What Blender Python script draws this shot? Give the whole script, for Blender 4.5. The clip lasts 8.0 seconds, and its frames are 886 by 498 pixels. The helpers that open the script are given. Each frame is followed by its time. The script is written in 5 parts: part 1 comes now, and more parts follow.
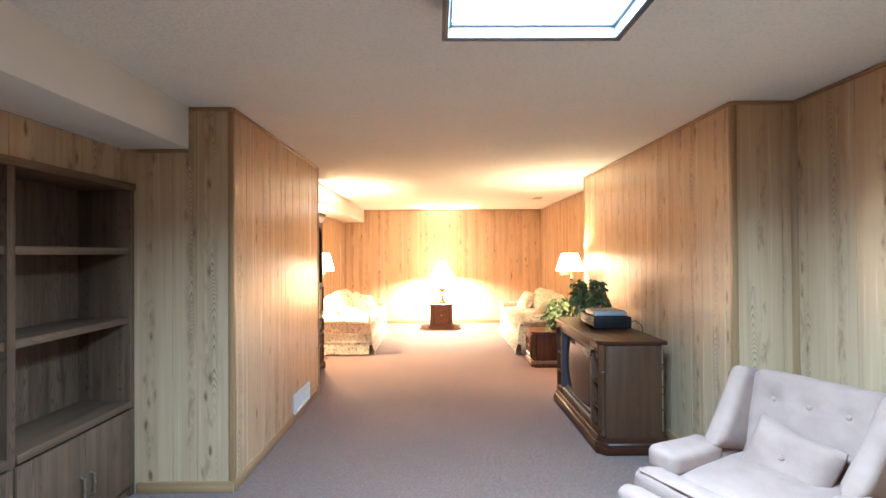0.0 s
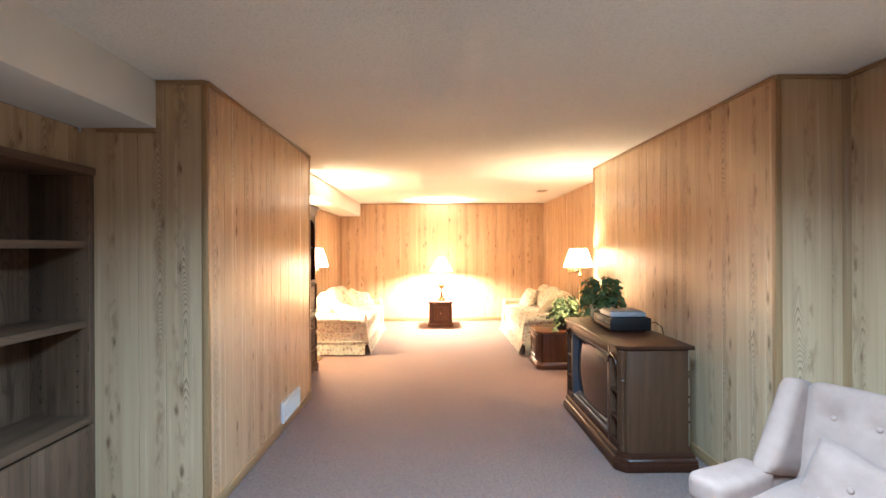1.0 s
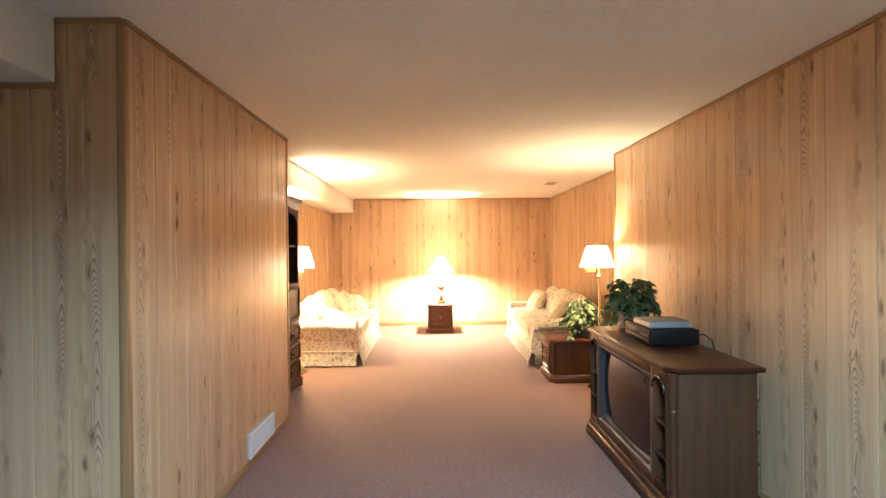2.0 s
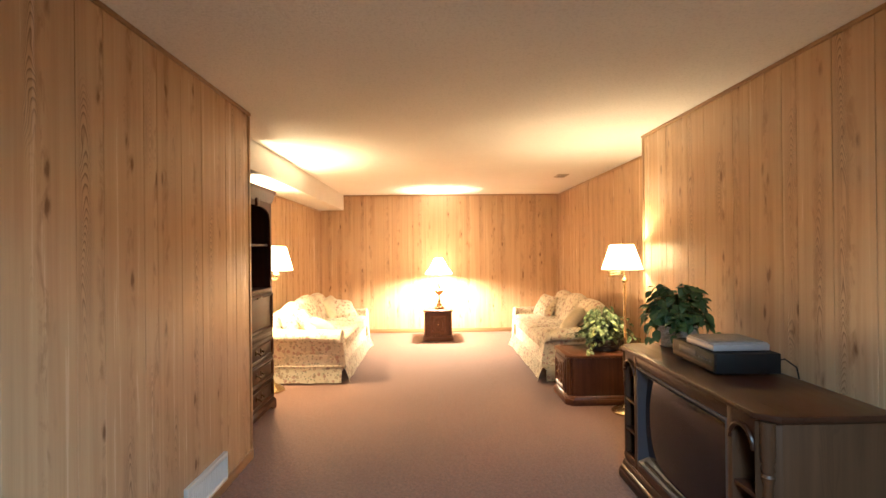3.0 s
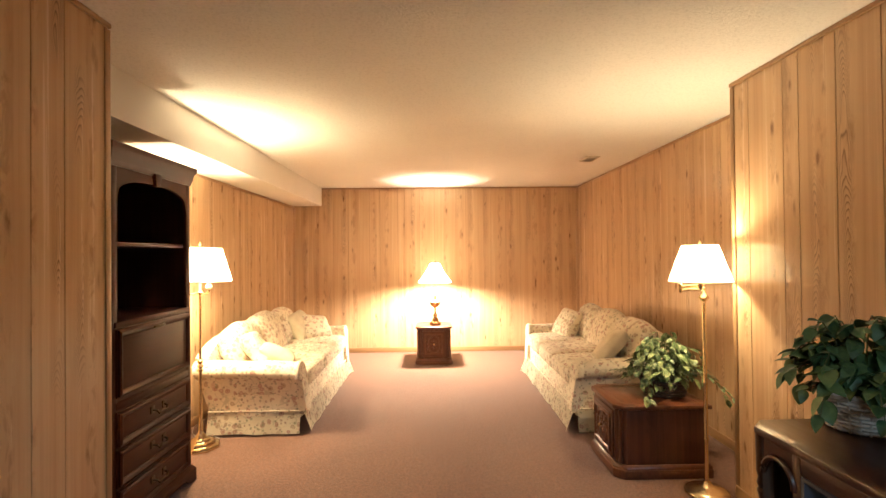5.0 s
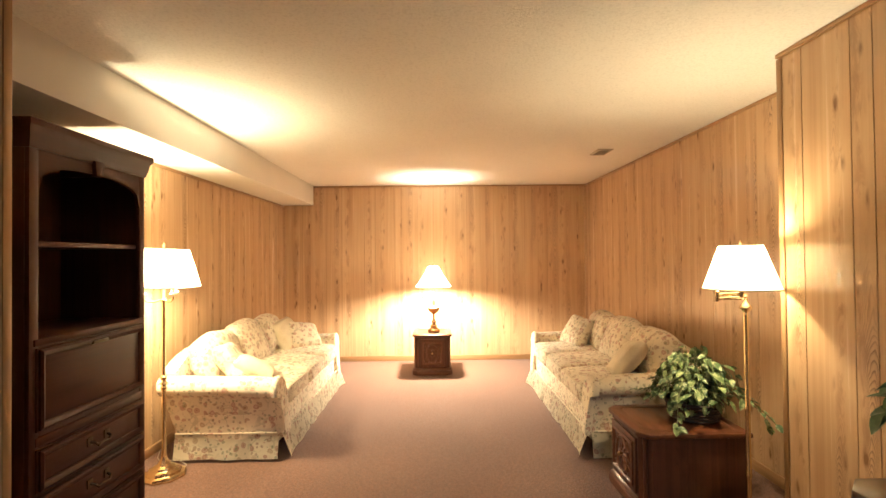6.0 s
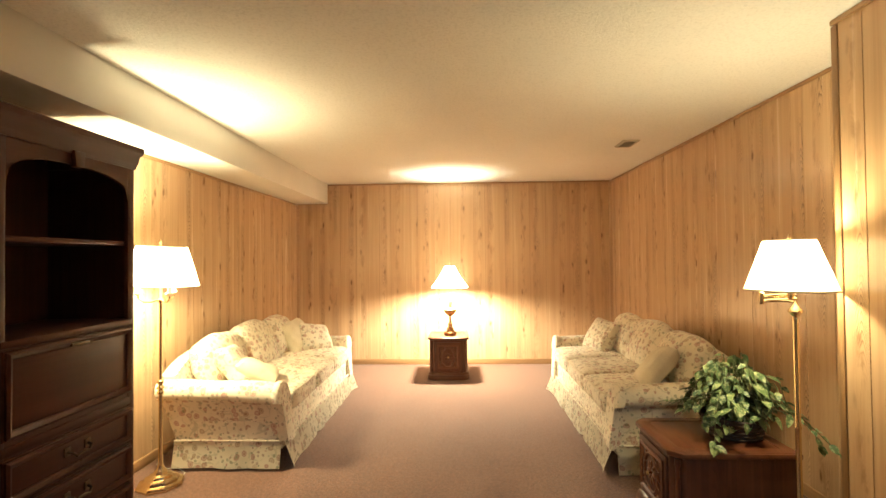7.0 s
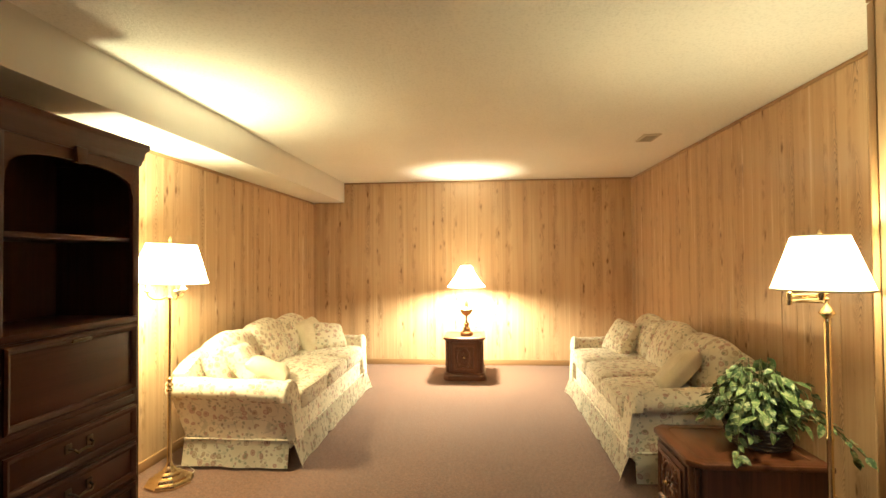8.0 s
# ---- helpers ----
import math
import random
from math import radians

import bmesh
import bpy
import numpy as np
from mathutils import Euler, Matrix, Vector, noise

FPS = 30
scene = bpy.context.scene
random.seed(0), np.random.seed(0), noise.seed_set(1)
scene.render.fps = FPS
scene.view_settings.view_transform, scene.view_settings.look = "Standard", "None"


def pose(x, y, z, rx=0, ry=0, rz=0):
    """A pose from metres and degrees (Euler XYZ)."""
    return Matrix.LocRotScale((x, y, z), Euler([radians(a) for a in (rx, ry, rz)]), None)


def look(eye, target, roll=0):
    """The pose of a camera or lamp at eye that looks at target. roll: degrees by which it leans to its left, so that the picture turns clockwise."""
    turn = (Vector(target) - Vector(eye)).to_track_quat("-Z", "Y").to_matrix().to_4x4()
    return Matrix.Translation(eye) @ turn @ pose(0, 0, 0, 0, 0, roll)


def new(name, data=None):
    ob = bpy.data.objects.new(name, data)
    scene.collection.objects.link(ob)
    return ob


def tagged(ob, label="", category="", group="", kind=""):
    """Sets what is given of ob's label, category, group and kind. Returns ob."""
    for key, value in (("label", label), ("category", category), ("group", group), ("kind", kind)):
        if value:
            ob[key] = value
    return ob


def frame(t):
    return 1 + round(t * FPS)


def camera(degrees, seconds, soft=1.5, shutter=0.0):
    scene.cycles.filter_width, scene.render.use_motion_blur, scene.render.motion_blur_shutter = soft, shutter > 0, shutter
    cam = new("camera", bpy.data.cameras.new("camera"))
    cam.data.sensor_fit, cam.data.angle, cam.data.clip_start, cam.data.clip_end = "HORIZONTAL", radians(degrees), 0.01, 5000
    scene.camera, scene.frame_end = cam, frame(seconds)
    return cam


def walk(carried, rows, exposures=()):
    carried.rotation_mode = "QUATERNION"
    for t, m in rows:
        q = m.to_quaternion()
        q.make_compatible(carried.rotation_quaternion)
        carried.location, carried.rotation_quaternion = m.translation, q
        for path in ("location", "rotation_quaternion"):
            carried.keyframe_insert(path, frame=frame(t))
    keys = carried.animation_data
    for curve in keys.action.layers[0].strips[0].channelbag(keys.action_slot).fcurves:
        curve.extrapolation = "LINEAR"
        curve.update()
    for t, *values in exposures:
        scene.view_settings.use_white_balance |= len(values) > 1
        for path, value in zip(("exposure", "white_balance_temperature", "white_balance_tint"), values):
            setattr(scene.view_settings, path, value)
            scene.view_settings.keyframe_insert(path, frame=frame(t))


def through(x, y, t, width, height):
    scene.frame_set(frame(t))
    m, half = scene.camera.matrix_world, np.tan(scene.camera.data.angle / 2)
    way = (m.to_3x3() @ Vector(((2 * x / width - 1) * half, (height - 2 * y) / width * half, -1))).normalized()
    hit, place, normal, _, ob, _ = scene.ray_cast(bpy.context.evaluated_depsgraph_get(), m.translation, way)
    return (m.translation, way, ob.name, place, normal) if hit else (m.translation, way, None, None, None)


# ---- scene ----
cam = camera(84.8, 8.0)
PATH = [
    (0, (0.019, -0.011, 1.434), (0.041, 1.989, 1.451), -0.4),
    (0.5, (0.013, 0.089, 1.429), (0.039, 2.089, 1.436), -0.4),
    (1, (-0.008, 0.345, 1.428), (0.023, 2.345, 1.427), -0.3),
    (1.5, (-0.013, 0.667, 1.422), (0.019, 2.667, 1.418), -0.5),
    (3, (0.013, 1.751, 1.391), (0.054, 3.75, 1.395), -0.6),
    (3.5, (0.019, 2.112, 1.385), (0.065, 4.112, 1.392), -0.6),
    (4, (0.043, 2.451, 1.384), (0.089, 4.45, 1.393), -0.6),
    (4.5, (0.06, 2.785, 1.386), (0.104, 4.784, 1.4), -0.6),
    (6, (0.132, 3.498, 1.384), (0.162, 5.497, 1.413), -0.6),
    (6.5, (0.156, 3.63, 1.373), (0.164, 5.629, 1.407), -0.6),
    (7, (0.212, 3.726, 1.36), (0.146, 5.724, 1.397), -0.6),
    (7.5, (0.26, 3.779, 1.354), (0.139, 5.775, 1.394), -0.6),
    (8, (0.293, 3.815, 1.344), (0.13, 5.808, 1.383), -0.5),
]
EXPOSURES = [(0.0, 0.85, 5370, 13), (1.0, 0.79, 5430, 13), (1.5, 0.69, 5620, 14), (3.0, 0.20, 6050, 14), (4.5, -0.11, 6050, 14), (6.5, -0.36, 5850, 4), (8.0, -0.47, 5700, -8)]
walk(cam, [(t, look(eye, target, roll)) for t, eye, target, roll in PATH], EXPOSURES)

# ---- light: a faint world outside the closed basement, three warm bulbs, one cool ceiling panel ----
world = bpy.data.worlds.new("world")
scene.world = world
world.use_nodes = True
world.node_tree.nodes["Background"].inputs[0].default_value = (0.05, 0.05, 0.055, 1)
WARM = (1.0, 0.755, 0.41)
BULB_WATTS = {"left": 240.0, "right": 53.0, "table": 610.0}
PANEL_GLOW, PANEL_WATTS, PANEL_SPREAD = 8.0, 106.0, 154.5
PANEL_COLOUR = (0.62, 0.93, 1.12)


def bulb(name, x, y, z, watts, colour=WARM, radius=0.035):
    data = bpy.data.lights.new(name, "POINT")
    data.energy, data.color, data.shadow_soft_size = watts, colour, radius
    ob = new(name, data)
    ob.location = (x, y, z)
    return ob


# ---- materials ----
def nodes_of(name, rough=0.5, metal=0.0, colour=(0.5, 0.5, 0.5)):
    m = bpy.data.materials.new(name)
    m.use_nodes = True
    t = m.node_tree
    b = t.nodes["Principled BSDF"]
    b.inputs["Roughness"].default_value, b.inputs["Metallic"].default_value = rough, metal
    b.inputs["Base Color"].default_value = (*colour, 1)
    return m, t, b


def node(t, kind, **values):
    n = t.nodes.new(kind)
    for k, v in values.items():
        n.inputs[k.replace("_", " ")].default_value = v
    return n


def ramp(t, source, stops):
    r = t.nodes.new("ShaderNodeValToRGB")
    e = r.color_ramp.elements
    while len(e) < len(stops):
        e.new(0.5)
    for el, (p, c) in zip(e, stops):
        el.position, el.color = p, (*c, 1) if len(c) == 3 else c
    t.links.new(source, r.inputs[0])
    return r.outputs[0]


def grey(v):
    return (v, v, v)


def mixed(t, factor, a, b, blend="MIX"):
    n = t.nodes.new("ShaderNodeMix")
    n.data_type, n.blend_type = "RGBA", blend
    for sock, v in ((n.inputs[0], factor), (n.inputs[6], a), (n.inputs[7], b)):
        if isinstance(v, bpy.types.NodeSocket):
            t.links.new(v, sock)
        elif isinstance(v, tuple):
            sock.default_value = (*v, 1)
        else:
            sock.default_value = v
    return n.outputs[2]


def coords(t, scale, jitter=True):
    """Object coordinates, shifted by a random amount for each object."""
    tc = t.nodes.new("ShaderNodeTexCoord")
    mp = t.nodes.new("ShaderNodeMapping")
    mp.inputs["Scale"].default_value = scale
    src = tc.outputs["Object"]
    if jitter:
        info = t.nodes.new("ShaderNodeObjectInfo")
        mul = t.nodes.new("ShaderNodeVectorMath")
        mul.operation = "MULTIPLY_ADD"
        t.links.new(info.outputs["Random"], mul.inputs[0])
        mul.inputs[1].default_value = (37.0, 19.0, 53.0)
        t.links.new(src, mul.inputs[2])
        src = mul.outputs[0]
    t.links.new(src, mp.inputs[0])
    return mp.outputs[0]


def noise_of(t, vec, scale=1.0, detail=4.0, rough=0.55, distort=0.0):
    n = node(t, "ShaderNodeTexNoise", Scale=scale, Detail=detail, Roughness=rough, Distortion=distort)
    t.links.new(vec, n.inputs["Vector"])
    return n.outputs["Fac"]


def bump(t, b, height, strength, distance=0.002):
    n = node(t, "ShaderNodeBump", Strength=strength, Distance=distance)
    t.links.new(height, n.inputs["Height"])
    t.links.new(n.outputs[0], b.inputs["Normal"])


def wood(name, light, dark, rough, along="z", knots=0.0, figure=0.5, grain=1.0, coat=0.0, spec=0.5, relief=0.12):
    """Wood with streaks along one axis, cathedral lines, and knots."""
    m, t, b = nodes_of(name, rough)

    def sc(a, l):
        return {"x": (l, a, a), "y": (a, l, a), "z": (a, a, l)}[along]

    streak = noise_of(t, coords(t, sc(26 * grain, 0.9)), 1.0, 6, 0.6, 0.2)
    col = ramp(t, streak, [(0.3, dark), (0.5, tuple((a + c) / 2 for a, c in zip(light, dark))), (0.72, light)])
    broad = noise_of(t, coords(t, sc(6 * grain, 0.5)), 1.0, 3)
    col = mixed(t, 0.5, col, ramp(t, broad, [(0.25, grey(0.72)), (0.75, grey(1.0))]), "MULTIPLY")
    # contour lines of a long smooth noise read as cathedral grain
    smooth = noise_of(t, coords(t, sc(11 * grain, 1.1)), 1.0, 1.5, 0.4, 0.3)
    times = t.nodes.new("ShaderNodeMath")
    times.operation = "MULTIPLY"
    times.inputs[1].default_value = 26.0
    t.links.new(smooth, times.inputs[0])
    part_of = t.nodes.new("ShaderNodeMath")
    part_of.operation = "FRACT"
    t.links.new(times.outputs[0], part_of.inputs[0])
    lines = ramp(t, part_of.outputs[0], [(0.0, grey(0.0)), (0.55, grey(0.15)), (0.88, grey(1.0)), (1.0, grey(0.0))])
    where = ramp(t, noise_of(t, coords(t, sc(8 * grain, 0.22)), 1.0, 2), [(0.50, grey(0.0)), (0.57, grey(figure))])
    col = mixed(t, mixed(t, 1.0, lines, where, "MULTIPLY"), col, tuple(0.58 * c for c in dark))
    if knots:
        vor = node(t, "ShaderNodeTexVoronoi", Scale=1.0, Randomness=1.0)
        warp = coords(t, sc(8.0, 2.5))
        t.links.new(warp, vor.inputs["Vector"])
        rough_edge = noise_of(t, coords(t, sc(40, 9)), 1.0, 4)
        add = t.nodes.new("ShaderNodeMath")
        add.operation = "MULTIPLY_ADD"
        t.links.new(rough_edge, add.inputs[0])
        add.inputs[1].default_value = 0.36
        t.links.new(vor.outputs["Distance"], add.inputs[2])
        spot = ramp(t, add.outputs[0], [(0.22, grey(knots)), (0.30, grey(knots * 0.4)), (0.42, grey(0.0))])
        col = mixed(t, spot, col, (dark[0] * 0.56, dark[1] * 0.45, dark[2] * 0.37))
    t.links.new(col, b.inputs["Base Color"])
    rr = ramp(t, streak, [(0.2, grey(rough * 0.85)), (0.8, grey(min(1, rough * 1.2)))])
    t.links.new(rr, b.inputs["Roughness"])
    b.inputs["Coat Weight"].default_value = coat
    b.inputs["Specular IOR Level"].default_value = spec
    b.inputs["Coat Roughness"].default_value = 0.25
    bump(t, b, streak, relief, 0.001)
    return m


def make_panelling():
    """Printed oak panelling: fine grain, a stack of chevrons and a chain of brown knots on each plank."""
    m, t, b = nodes_of("oak_print_panelling", 0.3)

    def calc(op, *args):
        n = t.nodes.new("ShaderNodeMath")
        n.operation = op
        for sock, v in zip(n.inputs, args):
            if isinstance(v, bpy.types.NodeSocket):
                t.links.new(v, sock)
            else:
                sock.default_value = v
        return n.outputs[0]

    sep = t.nodes.new("ShaderNodeSeparateXYZ")
    t.links.new(t.nodes.new("ShaderNodeTexCoord").outputs["Object"], sep.inputs[0])
    rnd = t.nodes.new("ShaderNodeObjectInfo").outputs["Random"]
    x, z = sep.outputs[0], sep.outputs[2]
    streak = noise_of(t, coords(t, (42, 42, 0.8)), 1.0, 6, 0.62, 0.2)
    col = ramp(t, streak, [(0.3, (0.505, 0.340, 0.193)), (0.5, (0.568, 0.390, 0.228)), (0.72, (0.618, 0.437, 0.263))])
    broad = noise_of(t, coords(t, (9, 9, 0.35)), 1.0, 3)
    col = mixed(t, 0.75, col, ramp(t, broad, [(0.3, (0.84, 0.79, 0.74)), (0.62, grey(1.0))]), "MULTIPLY")
    wob = calc("MULTIPLY_ADD", noise_of(t, coords(t, (9, 9, 2.6)), 1.0, 3, 0.6), 0.07, -0.035)
    # chevrons: nested arches about a line of the plank's own
    line = calc("MULTIPLY_ADD", rnd, 0.13, -0.065)
    off = calc("ADD", calc("SUBTRACT", x, line), wob)
    arch = calc("MULTIPLY", calc("MULTIPLY", off, off), 95.0)
    slow = noise_of(t, coords(t, (5, 5, 1.3)), 1.0, 2)
    turns = calc("MULTIPLY", calc("ADD", calc("ADD", arch, calc("MULTIPLY", slow, 0.55)), calc("MULTIPLY", z, 0.5)), 46.0)
    rings = ramp(t, calc("FRACT", turns), [(0.0, grey(0.0)), (0.5, grey(0.1)), (0.86, grey(1.0)), (1.0, grey(0.0))])
    near = ramp(t, calc("ABSOLUTE", off), [(0.022, grey(1.0)), (0.045, grey(0.0))])
    gate = ramp(t, noise_of(t, coords(t, (3, 3, 1.1)), 1.0, 2), [(0.47, grey(0.0)), (0.56, grey(0.9))])
    ink = mixed(t, 1.0, mixed(t, 1.0, rings, near, "MULTIPLY"), gate, "MULTIPLY")
    col = mixed(t, ink, col, (0.20, 0.128, 0.077))
    # a chain of knots and stains along a second line
    line2 = calc("MULTIPLY_ADD", calc("FRACT", calc("MULTIPLY", rnd, 7.3)), 0.15, -0.075)
    off2 = calc("ADD", calc("SUBTRACT", x, line2), wob)
    strip = ramp(t, calc("ABSOLUTE", off2), [(0.008, grey(1.0)), (0.034, grey(0.0))])
    stain = ramp(t, noise_of(t, coords(t, (20, 20, 6.5)), 1.0, 5, 0.65, 0.6), [(0.50, grey(0.0)), (0.57, grey(0.5)), (0.67, grey(0.85))])
    col = mixed(t, mixed(t, 1.0, strip, stain, "MULTIPLY"), col, (0.345, 0.212, 0.112))
    dots = node(t, "ShaderNodeTexVoronoi", Scale=1.0, Randomness=1.0)
    t.links.new(coords(t, (15, 15, 5.5)), dots.inputs["Vector"])
    rim = calc("MULTIPLY_ADD", noise_of(t, coords(t, (55, 55, 16)), 1.0, 4), 0.34, dots.outputs["Distance"])
    knot = ramp(t, rim, [(0.26, grey(0.9)), (0.34, grey(0.4)), (0.44, grey(0.0))])
    wide = ramp(t, calc("ABSOLUTE", off2), [(0.02, grey(1.0)), (0.05, grey(0.0))])
    col = mixed(t, mixed(t, 1.0, knot, wide, "MULTIPLY"), col, (0.19, 0.105, 0.055))
    t.links.new(col, b.inputs["Base Color"])
    t.links.new(ramp(t, streak, [(0.2, grey(0.20)), (0.8, grey(0.30))]), b.inputs["Roughness"])
    bump(t, b, streak, 0.07, 0.001)
    return m


PANEL = make_panelling()
GROOVE = nodes_of("panel_groove", 0.7, 0, (0.36, 0.215, 0.115))[0]
TRIM = wood("stained_trim", (0.44, 0.265, 0.122), (0.30, 0.17, 0.077), 0.35, "z", 0, 0.2)
TRIM_X = wood("stained_trim_cross", (0.44, 0.265, 0.122), (0.30, 0.17, 0.077), 0.35, "x", 0, 0.2)
CASE_Z = wood("grey_oak_upright", (0.180, 0.102, 0.058), (0.075, 0.041, 0.023), 0.5, "z", 0.5, 0.8)
DARK_Z = wood("mahogany_upright", (0.066, 0.0205, 0.0108), (0.039, 0.0120, 0.0066), 0.45, "z", 0, 0.15, 1.4, 0.0, 0.14, 0.02)
DARK_X = wood("mahogany_board", (0.066, 0.0205, 0.0108), (0.039, 0.0120, 0.0066), 0.45, "x", 0, 0.15, 1.4, 0.0, 0.14, 0.02)
RED_Z = wood("cherry_upright", (0.120, 0.042, 0.020), (0.052, 0.018, 0.009), 0.40, "z", 0, 0.4, 1.2, 0.0, 0.35, 0.04)
RED_X = wood("cherry_board", (0.150, 0.054, 0.024), (0.072, 0.025, 0.0115), 0.32, "x", 0, 0.35, 1.2, 0.0, 0.4, 0.04)
WAL_Z = wood("walnut_upright", (0.104, 0.049, 0.024), (0.056, 0.026, 0.0125), 0.4, "z", 0, 0.3, 0.9, 0.0, 0.35)
WAL_X = wood("walnut_board", (0.056, 0.0200, 0.0098), (0.034, 0.0120, 0.0062), 0.30, "x", 0, 0.2, 1.3, 0.0, 0.24, 0.04)


def make_carpet():
    m, t, b = nodes_of("mauve_carpet", 0.95)
    c = coords(t, (1, 1, 1), False)
    fine = noise_of(t, c, 170, 5, 0.75)
    mid = noise_of(t, c, 58, 5, 0.75)
    wide = noise_of(t, c, 1.6, 4, 0.6)
    col = ramp(t, fine, [(0.3, (0.081, 0.039, 0.025)), (0.7, (0.368, 0.186, 0.117))])
    col = mixed(t, 0.8, col, ramp(t, mid, [(0.38, grey(0.28)), (0.62, grey(1.12))]), "MULTIPLY")
    col = mixed(t, 0.8, col, ramp(t, wide, [(0.3, grey(0.86)), (0.65, grey(1.0))]), "MULTIPLY")
    t.links.new(col, b.inputs["Base Color"])
    b.inputs["Sheen Weight"].default_value = 0.15
    bump(t, b, fine, 0.9, 0.008)
    return m


def make_ceiling():
    m, t, b = nodes_of("stippled_ceiling_paint", 0.9)
    c = coords(t, (1, 1, 1), False)
    f = noise_of(t, c, 75, 5, 0.7)
    col = ramp(t, noise_of(t, c, 1.2, 3), [(0.3, (0.90, 0.90, 0.87)), (0.7, (0.94, 0.94, 0.91))])
    col = mixed(t, 0.75, col, ramp(t, f, [(0.38, grey(0.87)), (0.50, grey(1.0))]), "MULTIPLY")
    t.links.new(col, b.inputs["Base Color"])
    bump(t, b, f, 0.8, 0.008)
    return m


def make_floral():
    m, t, b = nodes_of("floral_upholstery", 0.85)
    c = coords(t, (1, 1, 1))
    warp = t.nodes.new("ShaderNodeVectorMath")
    warp.operation = "MULTIPLY_ADD"
    n3 = node(t, "ShaderNodeTexNoise", Scale=16.0, Detail=2.0)
    t.links.new(c, n3.inputs["Vector"])
    t.links.new(n3.outputs["Color"], warp.inputs[0])
    warp.inputs[1].default_value = (0.03, 0.03, 0.03)
    t.links.new(c, warp.inputs[2])
    v = warp.outputs[0]
    base = ramp(t, noise_of(t, c, 5, 3), [(0.3, (0.71, 0.63, 0.475)), (0.7, (0.80, 0.73, 0.575))])
    stems = node(t, "ShaderNodeTexVoronoi", Scale=15.0)
    stems.feature = "DISTANCE_TO_EDGE"
    t.links.new(v, stems.inputs["Vector"])
    gate = ramp(t, noise_of(t, c, 13, 2), [(0.45, grey(0.0)), (0.56, grey(1.0))])
    thin = ramp(t, stems.outputs["Distance"], [(0.02, grey(0.4)), (0.06, grey(0.0))])
    col = mixed(t, mixed(t, 1.0, thin, gate, "MULTIPLY"), base, (0.30, 0.30, 0.19))
    for scale, size, hues in ((20.0, 0.42, ((0.42, 0.19, 0.15), (0.39, 0.26, 0.15))), (33.0, 0.34, ((0.21, 0.235, 0.14), (0.32, 0.20, 0.155)))):
        vor = node(t, "ShaderNodeTexVoronoi", Scale=scale, Randomness=0.85)
        t.links.new(v, vor.inputs["Vector"])
        sep = t.nodes.new("ShaderNodeSeparateColor")
        t.links.new(vor.outputs["Color"], sep.inputs[0])
        keep = ramp(t, sep.outputs[0], [(0.26, grey(0.0)), (0.30, grey(1.0))])
        petal = ramp(t, vor.outputs["Distance"], [(0.0, grey(0.25)), (size * 0.28, grey(0.95)), (size * 0.5, grey(0.35)), (size * 0.85, grey(0.8)), (size, grey(0.0))])
        hue = ramp(t, sep.outputs[1], [(0.4, hues[0]), (0.6, hues[1])])
        col = mixed(t, mixed(t, 1.0, petal, keep, "MULTIPLY"), col, hue)
    t.links.new(col, b.inputs["Base Color"])
    b.inputs["Sheen Weight"].default_value = 0.08
    weave = noise_of(t, c, 600, 2)
    crease = noise_of(t, c, 9, 3)
    bump(t, b, mixed(t, 0.75, weave, crease), 0.45, 0.012)
    return m


def make_cloth(name, a, c2, scale=500, crease=12):
    m, t, b = nodes_of(name, 0.9)
    c = coords(t, (1, 1, 1))
    w = noise_of(t, c, scale, 2)
    k = noise_of(t, c, crease, 3)
    col = ramp(t, k, [(0.3, a), (0.7, c2)])
    col = mixed(t, 0.5, col, ramp(t, w, [(0.3, grey(0.75)), (0.7, grey(1.0))]), "MULTIPLY")
    t.links.new(col, b.inputs["Base Color"])
    b.inputs["Sheen Weight"].default_value = 0.08
    bump(t, b, mixed(t, 0.6, w, k), 0.4, 0.006)
    return m


def make_brass(name, colour, rough):
    m, t, b = nodes_of(name, rough, 1.0, colour)
    n = noise_of(t, coords(t, (1, 1, 1)), 30, 4)
    t.links.new(ramp(t, n, [(0.3, grey(rough * 0.7)), (0.7, grey(rough * 1.5))]), b.inputs["Roughness"])
    return m


def make_shade(name, through):
    m, t, b = nodes_of(name, 0.8, 0, (0.86, 0.80, 0.68))
    tr = t.nodes.new("ShaderNodeBsdfTranslucent")
    tr.inputs[0].default_value = (0.96, 0.89, 0.75, 1)
    mx = t.nodes.new("ShaderNodeMixShader")
    mx.inputs[0].default_value = through
    out = t.nodes["Material Output"]
    t.links.new(b.outputs[0], mx.inputs[1])
    t.links.new(tr.outputs[0], mx.inputs[2])
    t.links.new(mx.outputs[0], out.inputs[0])
    return m


def make_leaf(name, dark, light, pale, amount):
    m, t, b = nodes_of(name, 0.5)
    c = coords(t, (1, 1, 1))
    info = t.nodes.new("ShaderNodeObjectInfo")
    col = ramp(t, info.outputs["Random"], [(0.0, dark), (1.0, light)])
    spots = ramp(t, noise_of(t, c, 55, 3), [(0.5, grey(0.0)), (0.6, grey(amount))])
    col = mixed(t, spots, col, pale)
    t.links.new(col, b.inputs["Base Color"])
    b.inputs["Subsurface Weight"].default_value = 0.0
    bump(t, b, noise_of(t, c, 160, 2), 0.25, 0.002)
    return m


def make_wicker():
    m, t, b = nodes_of("wicker", 0.7)
    n = noise_of(t, coords(t, (1, 1, 1)), 70, 4)
    t.links.new(ramp(t, n, [(0.3, (0.42, 0.33, 0.25)), (0.7, (0.66, 0.58, 0.48))]), b.inputs["Base Color"])
    return m


